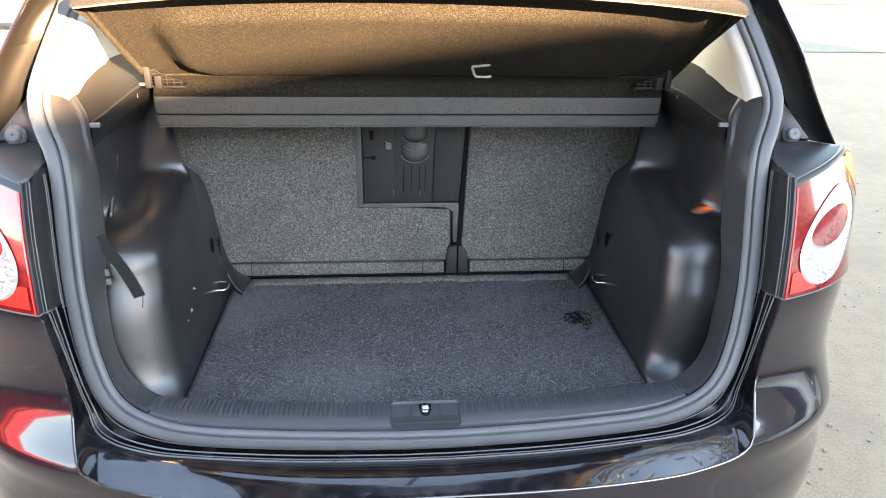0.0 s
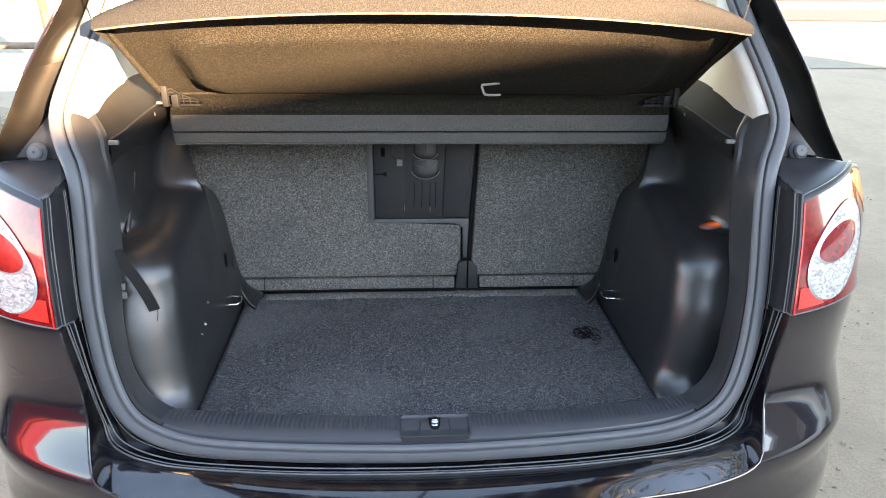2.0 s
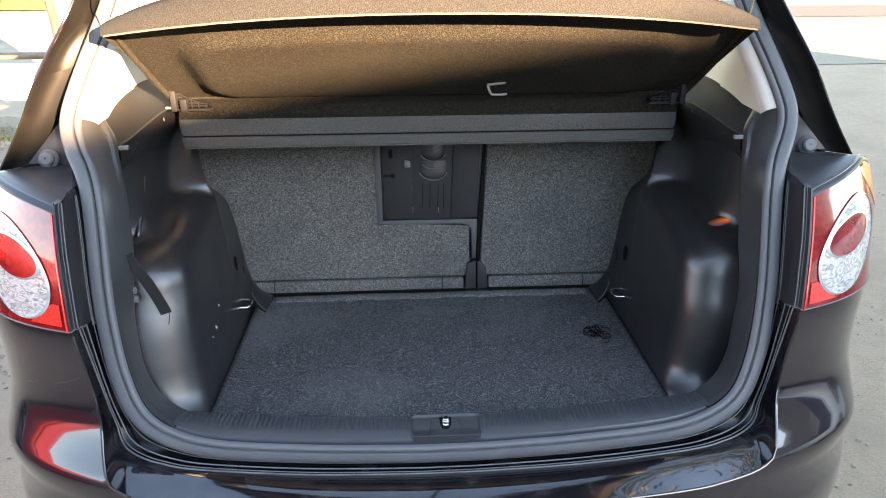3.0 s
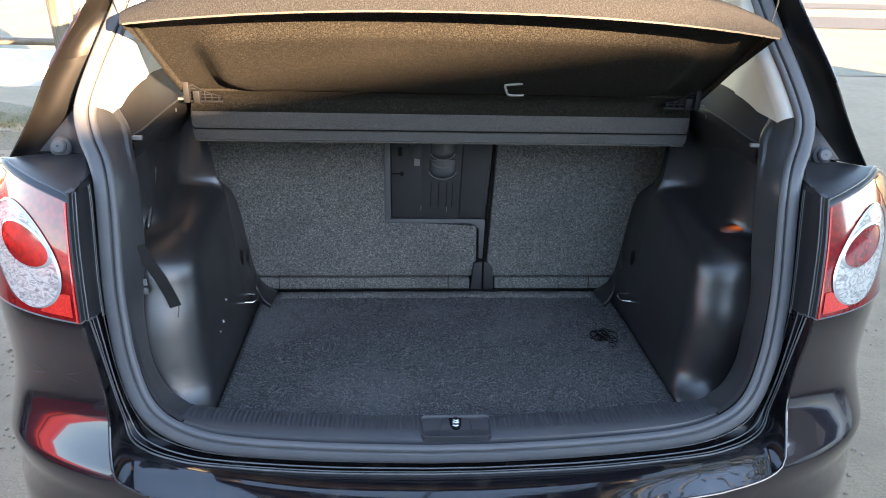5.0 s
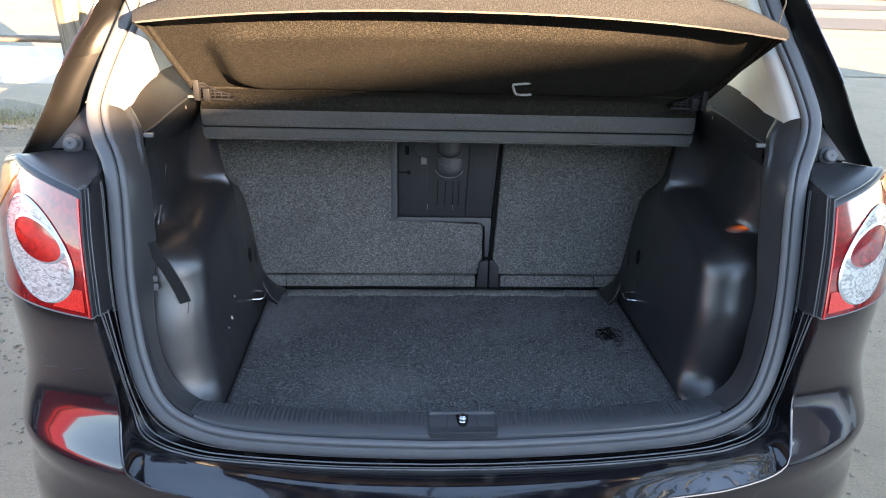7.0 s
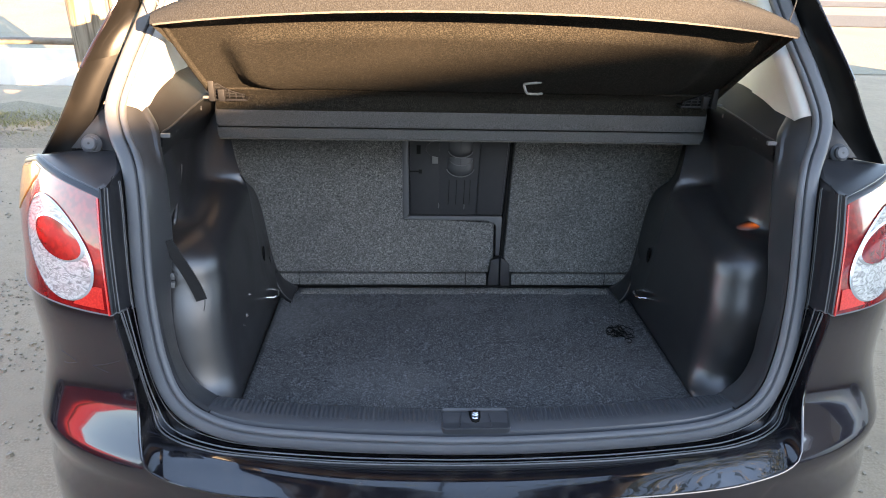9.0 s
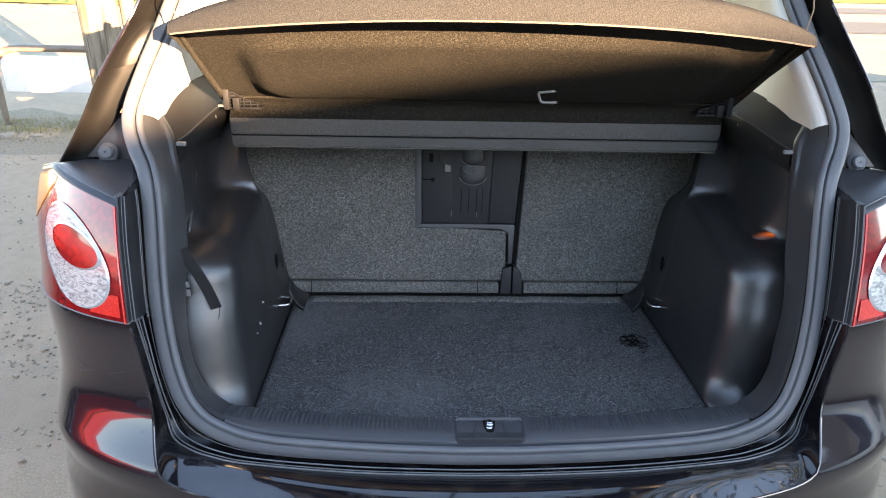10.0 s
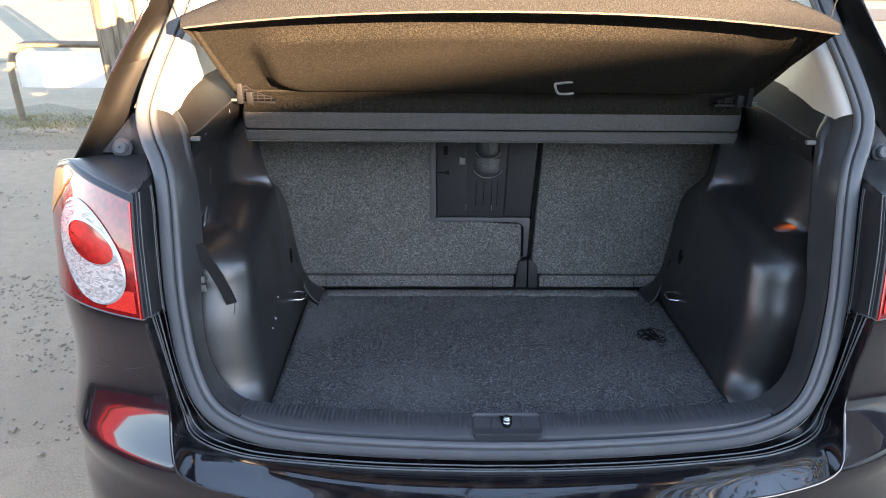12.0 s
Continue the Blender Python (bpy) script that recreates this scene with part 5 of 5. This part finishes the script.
bm = bmesh.new()
rnd = random.Random(9)
for i in range(34):
    c = Vector((0.377 + rnd.gauss(0, 0.011), 0.502 + rnd.gauss(0, 0.014), floor_height(0.5) + 0.003))
    a, r, bend = rnd.uniform(0, 6.28), rnd.uniform(0.004, 0.013), rnd.uniform(1.5, 5.5)
    pts = [c + Vector((r * math.cos(a + bend * q), 1.3 * r * math.sin(a + bend * q), rnd.uniform(0.0, 0.003))) for q in np.linspace(0, 1, 9)]
    tube(bm, pts, 0.0009, 5)
tagged(part("lint", bm, MATT_BLACK), "tangle of black threads lying on the boot floor", "lint")


def sill_trim():
    bm = bmesh.new()
    xs = np.linspace(-0.4855, 0.4855, 660)
    s_low = SEAL[: int(np.argmax(SEAL[:, 0] > 0.52))]

    def seal_at(x):
        return np.interp(abs(x), s_low[:, 0], s_low[:, 1]), np.interp(abs(x), s_low[:, 0], s_low[:, 2])
    rows = []
    for f, dz, rib in ((-0.05, -0.025, 0), (0.0, -0.003, 0), (0.04, 0.002, 0), (0.08, 0.0035, 1), (0.3, 0.0045, 1), (0.5, 0.004, 1), (0.60, 0.003, 1), (0.64, 0.003, 0), (0.80, 0.001, 0), (0.93, -0.004, 0), (1.0, -0.014, 0)):
        row = []
        for x in xs:
            y1, z1 = seal_at(x)
            y0, z0 = 0.163 + 0.027 * (x / 0.48) ** 2, 0.682 + 0.011 * (x / 0.48) ** 2
            y1, z1 = y1 + 0.012, z1 + 0.022
            z = z0 + (z1 - z0) * max(f, 0) + dz
            if rib and abs(x) > 0.069:
                z += 0.0011 * math.sin(2 * math.pi * x / 0.0088)
            row.append((x, y0 + (y1 - y0) * f, z))
        rows.append(row)
    grid(bm, rows)
    sill = part("sill_trim", bm, SILL, CAR, "ribbed black plastic loading sill", 25)
    # lock plate: a rounded tray with a raised rim
    cy, hx, hy, r = 0.1305, 0.064, 0.0265, 0.009

    def outline(shrink, z, dy=0.0):
        pts = []
        for sx, sy, a0 in ((1, 1, 0), (-1, 1, 90), (-1, -1, 180), (1, -1, 270)):
            for k in range(6):
                a = radians(a0 + 18 * k)
                rr = max(r - shrink, 0.002)
                x, y = sx * (hx - r) + rr * math.cos(a), cy + sy * (hy - r) + rr * math.sin(a)
                pts.append((x, y, z - 0.10 * (cy - y)))
        return pts
    bm = bmesh.new()
    vs = grid(bm, [outline(-0.001, 0.676), outline(0.0, 0.6858), outline(0.0016, 0.6864), outline(0.003, 0.6845), outline(0.006, 0.6838)], round_u=True)
    cap(bm, vs[-1])
    plate = part("lock_plate", bm, PLATE, sill, "smooth black plate round the lock striker")
    bm = bmesh.new()
    far = outline(0.0006, 0.6866)[1:12]
    tube(bm, far, 0.0011, 6)
    part("plate_rim", bm, SILL, plate)
    bm = bmesh.new()
    prof = [(-0.0115, 0.152), (0.0115, 0.152), (0.0100, 0.133), (0.0065, 0.1235), (0.0, 0.1215), (-0.0065, 0.1235), (-0.0100, 0.133)]
    bm.faces.new([bm.verts.new((x, y, 0.6849 - 0.10 * (cy - y))) for x, y in prof])
    solid(part("lock_slot", bm, MATT_BLACK, plate), 0.0006)
    bm = bmesh.new()
    for q, z0, z1 in ((0.0070, 0.679, 0.687), (0.0052, 0.687, 0.690), (0.0074, 0.690, 0.695), (0.0058, 0.695, 0.6985)):
        disc(bm, pose(0, 0.136, z1), q, z1 - z0, 20, 0.001)
    part("striker", bm, CHROME, plate, "chrome lock striker")
    for s in (1, -1):
        bm = bmesh.new()
        tube(bm, [(s * 0.030, 0.112, 0.6825), (s * 0.028, 0.130, 0.6842), (s * 0.026, 0.146, 0.6858)], 0.0013, 6)
        part("plate_rib", bm, PLATE, plate)


sill_trim()

# ---- parcel shelf ----
SHELF = thing("parcel_shelf", "grey felt parcel shelf with its rear flap raised on cords", "parcel shelf", (0, 0, 0))


def shelf_board():
    bm = bmesh.new()
    prof = [(0.655, 1.160), (0.640, 1.156), (0.631, 1.147), (0.628, 1.132), (0.630, 1.104), (0.636, 1.101), (0.630, 1.098), (0.631, 1.078), (0.640, 1.071), (0.86, 1.075), (0.86, 1.150), (0.70, 1.160)]
    rows = []
    for x in (-0.556, -0.550, -0.40, -0.2, 0, 0.2, 0.40, 0.550, 0.556):
        k = 0.004 if abs(x) > 0.553 else 0.0
        rows.append([(x, y + (k if y < 0.7 else -k), z + (k if z < 1.12 else -k)) for y, z in prof])
    vs = grid(bm, rows, round_u=True)
    cap(bm, vs[0][::-1])
    cap(bm, vs[-1])
    board = part("front_board", bm, BOARD_FELT, SHELF, "dark felt-covered fixed board", 35)
    for name, y, z, r, mat in (("board_hem", 0.6325, 1.0745, 0.0016, EDGE_FELT), ("board_groove", 0.6315, 1.1015, 0.0013, MATT_BLACK)):
        bm = bmesh.new()
        tube(bm, [(x, y, z + 0.0006 * noise.noise((x * 30, z * 50, 1))) for x in np.linspace(-0.553, 0.553, 90)], r, 6)
        part(name, bm, mat, board)


def flap_edge(u):
    """The flap's rear edge: u from -1 to 1 across the car."""
    return Vector((0.566 * u, 0.262 + 0.080 * abs(u) ** 2.2, 1.392 - 0.040 * abs(u) ** 2.2))


def shelf_flap():
    us, vs_ = np.linspace(-1, 1, 81), np.linspace(0, 1, 45)
    up = Vector((0, 0.53, 0.85))

    def under(u, v):
        tip = flap_edge(u) + Vector((0, 0.020, 0.014 + 0.014 * (1 - abs(u) ** 4)))
        root = Vector((0.560 * u, 0.613, 1.183))
        p = root.lerp(tip, v)
        ax, av = abs(u) * 0.563, v * 0.38
        dx, dy = 0.488 - ax, min(av - 0.005, 0.300 - av)
        r = 0.09
        if dx < r and dy < r:
            d = r - math.hypot(r - dx, r - dy)
        else:
            d = min(dx, dy)
        k = min(1.0, max(0.0, d / 0.042))
        k = k * k * (3 - 2 * k)
        return p + up * (0.007 - 0.017 * k - 0.003 * math.sin(math.pi * min(1, max(0, v))))
    bm = bmesh.new()
    rows = [[under(u, v) for u in us] for v in vs_]
    lip = [flap_edge(u) for u in us]
    rows.append([p + Vector((0, 0.008, 0.003)) for p in lip])
    rows.append([p + Vector((0, 0.002, -0.0005)) for p in lip])
    rows.append([p + Vector((0, -0.001, 0.002)) for p in lip])
    taper = [0.35 + 0.65 * (1 - abs(u) ** 5) for u in us]
    rows.append([p + Vector((0, 0.004, 0.020)) * k for p, k in zip(lip, taper)])
    rows.append([p + Vector((0, 0.022, 0.046)) * k for p, k in zip(lip, taper)])
    rows.append([p + Vector((0, 0.048, 0.056)) * k for p, k in zip(lip, taper)])
    rows.append([Vector((0.560 * u, 0.645, 1.205)) for u in us])
    edge = len(vs_) + 1
    grid(bm, rows[: edge + 1])
    flap = part("rear_flap", bm, FELT, SHELF, "raised brown-grey felt flap", 60)
    bm = bmesh.new()
    grid(bm, rows[edge:] + rows[:1])
    part("flap_top", bm, TOP_FELT, flap, "lighter beige-grey felt top and lip", 60)
    bm = bmesh.new()
    tube(bm, [flap_edge(u) + Vector((0, -0.0008, 0.0004 + 0.0006 * noise.noise((u * 40, 0, 2)))) for u in np.linspace(-0.99, 0.99, 90)], 0.0017, 6)
    part("lip_edge", bm, EDGE_FELT, flap, "pale edge of the lip")
    # felt fold that joins flap and fixed board; its shade is put into darker felt
    bm = bmesh.new()
    fold = [(0.612, 1.196), (0.603, 1.1945), (0.602, 1.191), (0.608, 1.186), (0.616, 1.179), (0.6225, 1.169), (0.6265, 1.157), (0.628, 1.142), (0.640, 1.130)]
    grid(bm, [[(x, y, z) for y, z in fold] for x in np.linspace(-0.551, 0.551, 40)])
    part("hinge_fold", bm, FELT, flap, "felt fold between flap and board, in darker felt for its shade", 60)
    # end faces
    for s in (1, -1):
        bm = bmesh.new()
        col = [r[-1 if s > 0 else 0] for r in rows]
        ring = [bm.verts.new(p) for p in col]
        bm.faces.new(ring)
        part("flap_end", bm, FELT, flap)
        bm = bmesh.new()
        tube(bm, [under(s, v) + Vector((-0.004 * s, -0.002, -0.004)) for v in np.linspace(0.02, 0.97, 24)], [0.0045 + 0.0025 * float(v) for v in np.linspace(1, 0, 24)], 8)
        part("flap_edge_roll", bm, FELT, flap)
    # grey pull hook under the flap
    bm = bmesh.new()
    c = Vector((0.130, 0.528, 1.2190))
    path = [(0.020, 0.006, 0.014), (0.014, -0.004, 0.0125), (-0.008, -0.010, 0.0115), (-0.0205, -0.011, 0.0105), (-0.0210, -0.012, 0.0075), (-0.0165, -0.012, -0.0045), (-0.0130, -0.013, -0.0085), (-0.006, -0.013, -0.0095), (0.008, -0.013, -0.0095), (0.018, -0.010, -0.0090)]
    tube(bm, [c + Vector(p) for p in path], 0.0026, 10)
    part("pull_hook", bm, GREY_WIRE, flap, "pale grey wire hook")
    for s in (1, -1):
        bm = bmesh.new()
        tube(bm, [(s * 0.556, 0.372, 1.372), (s * 0.566, 0.38, 1.41), (s * 0.56, 0.40, 1.50), (s * 0.53, 0.30, 1.75)], 0.0013, 6)
        part("cord", bm, SMOOTH_PLASTIC, flap, "thin black holding cord")


def shelf_hinge(side):
    """A ribbed bracket, tall at the car's side and sloping down towards the middle."""
    y0, y1, low = 0.592, 0.600, 1.172

    def top(x):
        return low + 0.010 + 0.032 * max(0.0, (x - 0.478) / 0.070) ** 1.6

    def bar(name, x0, x1, z0, z1, ya, yb, parent, bevel=0.0006, mat=HATCH_PLASTIC):
        bm = bmesh.new()
        box(bm, min(side * x0, side * x1), max(side * x0, side * x1), ya, yb, z0, z1, bevel)
        return part(name, bm, mat, parent)
    bm = bmesh.new()
    xs = np.linspace(0.478, 0.548, 12)
    grid(bm, flip([[(x, y1, low) for x in xs], [(x, y1, top(x)) for x in xs]], side))
    hinge = solid(part("hinge", bm, MATT_BLACK, SHELF, "ribbed black plastic shelf hinge"), 0.006)
    for k in range(6):
        z = low + 0.0062 * (k + 1)
        inside = [x for x in xs if top(x) > z + 0.001]
        if inside:
            bar("hinge_rib", inside[0], 0.547, z - 0.0009, z + 0.0009, y0, y1, hinge)
    for x in (0.483, 0.497, 0.511):
        bar("hinge_rib", x - 0.0010, x + 0.0010, low, top(x), y0 - 0.001, y1, hinge)
    for x0, x1, h in ((0.540, 0.552, 0.046), (0.519, 0.533, 0.022)):
        bar("hinge_block", x0, x1, low - 0.004, low + h, y0 - 0.008, y1 + 0.004, hinge, 0.002)
    bar("hinge_base", 0.474, 0.552, low - 0.004, low + 0.0005, y0 - 0.002, y1 + 0.02, hinge, 0.001)
    bar("hinge_pin", 0.550, 0.566, low + 0.001, low + 0.006, y0 - 0.004, y0 + 0.004, hinge, 0.001, CLIP_GREY)
    bm = bmesh.new()
    tube(bm, [Vector((side * x, y0 + 0.001, top(x))) for x in xs], 0.0013, 6)
    part("hinge_rim", bm, HATCH_PLASTIC, hinge)


# strip behind the fold; the shade under the flap is put into its dark felt
bm = bmesh.new()
grid(bm, [[(x, y, z) for x in np.linspace(-0.553, 0.553, 9)] for y, z in ((0.622, 1.188), (0.628, 1.176), (0.633, 1.162), (0.637, 1.148))])
solid(part("hinge_strip", bm, FELT, SHELF, "felt fold joining flap and board, in darker felt for the flap's shade"), 0.003)
shelf_board()
shelf_flap()
for s in (1, -1):
    shelf_hinge(s)


# ---- rest of the car, closing the boot and the cabin ----
def car_shell():
    bm = bmesh.new()
    rows = []
    for y, hw, z in ((0.66, 0.50, 1.605), (0.9, 0.56, 1.635), (1.5, 0.58, 1.645), (2.1, 0.57, 1.61), (2.45, 0.55, 1.54)):
        rows.append([(hw * u, y, z - 0.05 * abs(u) ** 3) for u in np.linspace(-1, 1, 15)])
    grid(bm, rows)
    solid(part("roof", bm, PAINT, CAR), 0.03)
    bm = bmesh.new()
    rows = [[(0.74 * u, y, z) for u in np.linspace(-1, 1, 11)] for y, z in ((3.25, 1.03), (3.7, 0.97), (4.1, 0.86), (4.2, 0.72), (4.22, 0.40))]
    grid(bm, rows)
    solid(part("bonnet", bm, PAINT, CAR), 0.02)
    bm = bmesh.new()
    box(bm, -0.80, 0.80, 0.20, 4.1, 0.24, 0.30)
    part("underbody", bm, SMOOTH_PLASTIC, CAR)
    bm = bmesh.new()
    box(bm, -0.80, 0.80, 3.25, 3.30, 0.26, 1.02)
    part("bulkhead", bm, SMOOTH_PLASTIC, CAR)
    bm = bmesh.new()
    grid(bm, [[(-0.55, 2.45, 1.54), (0.55, 2.45, 1.54)], [(-0.68, 3.25, 1.03), (0.68, 3.25, 1.03)]])
    part("windscreen", bm, GLASS, CAR).visible_shadow = False
    for s in (1, -1):
        bm = bmesh.new()
        grid(bm, flip([[(0.70, 1.03, 1.13), (0.70, 3.2, 1.08)], [(0.585, 1.03, 1.58), (0.57, 2.45, 1.56)]], s))
        part("door_window", bm, TINTED_GLASS, CAR, "lightly tinted side window").visible_shadow = False
    for s in (1, -1):
        bm = bmesh.new()
        grid(bm, flip([[(0.80, 0.62, 1.15), (0.80, 3.28, 1.10)], [(0.66, 0.62, 1.15), (0.66, 3.28, 1.10)]], s))
        part("window_sill", bm, PAINT, CAR)
        for y in (0.95, 1.95):
            bm = bmesh.new()
            tube(bm, [(s * 0.74, y, 1.1), (s * 0.57, y + 0.03, 1.6)], 0.035, 8)
            part("door_pillar", bm, PAINT, CAR)
        for y in (0.92, 3.45):
            bm = bmesh.new()
            prof = [(0.20, -0.10), (0.29, -0.10), (0.315, -0.07), (0.315, 0.07), (0.29, 0.10), (0.20, 0.10)]
            rows = [[(s * 0.80 + w, y + r * math.cos(a), 0.315 + r * math.sin(a)) for a in np.linspace(0, 2 * math.pi, 40, endpoint=False)] for r, w in prof]
            vs = grid(bm, rows, round_u=True)
            wheel = part("wheel", bm, RUBBER, CAR)
            bm = bmesh.new()
            disc(bm, Matrix.Translation((s * 0.885, y, 0.315)) @ pose(0, 0, 0, 0, 90 * s), 0.20, 0.15, 32, 0.01)
            part("rim", bm, CHROME, wheel)
    # tailgate, swung up overhead: frame, rear window and lower panel
    def gate_row(hw, y, z, us):
        return [(hw * u, y, z + 0.03 * (1 - u * u)) for u in us]
    full, wide = np.linspace(-1, 1, 21), np.linspace(-0.86, 0.86, 17)
    top, low = [(0.60, 0.66, 1.64), (0.61, 0.58, 1.69)], [(0.66, 0.20, 1.91), (0.66, 0.05, 2.00), (0.66, -0.10, 2.07), (0.62, -0.24, 2.08)]
    bm = bmesh.new()
    grid(bm, [gate_row(*r, full) for r in top])
    gate = solid(part("tailgate", bm, PAINT, CAR, "open tailgate held overhead"), 0.05)
    bm = bmesh.new()
    grid(bm, [gate_row(*r, full) for r in low])
    solid(part("tailgate_panel", bm, HATCH_PLASTIC, gate), 0.08)
    for k in (1, -1):
        bm = bmesh.new()
        us = np.linspace(0.84, 1.0, 4) * k
        grid(bm, [gate_row(*r, us) for r in (top[-1], low[0])])
        solid(part("tailgate_side", bm, HATCH_PLASTIC, gate), 0.05)
    bm = bmesh.new()
    grid(bm, [gate_row(*r, wide) for r in (top[-1], low[0])])
    part("rear_window", bm, GLASS, gate).visible_shadow = False
    bm = bmesh.new()
    tube(bm, [(0.0, 0.215, 1.955), (0.02, 0.40, 1.84), (0.03, 0.50, 1.78)], 0.008, 8)
    part("wiper", bm, MATT_BLACK, gate)


car_shell()
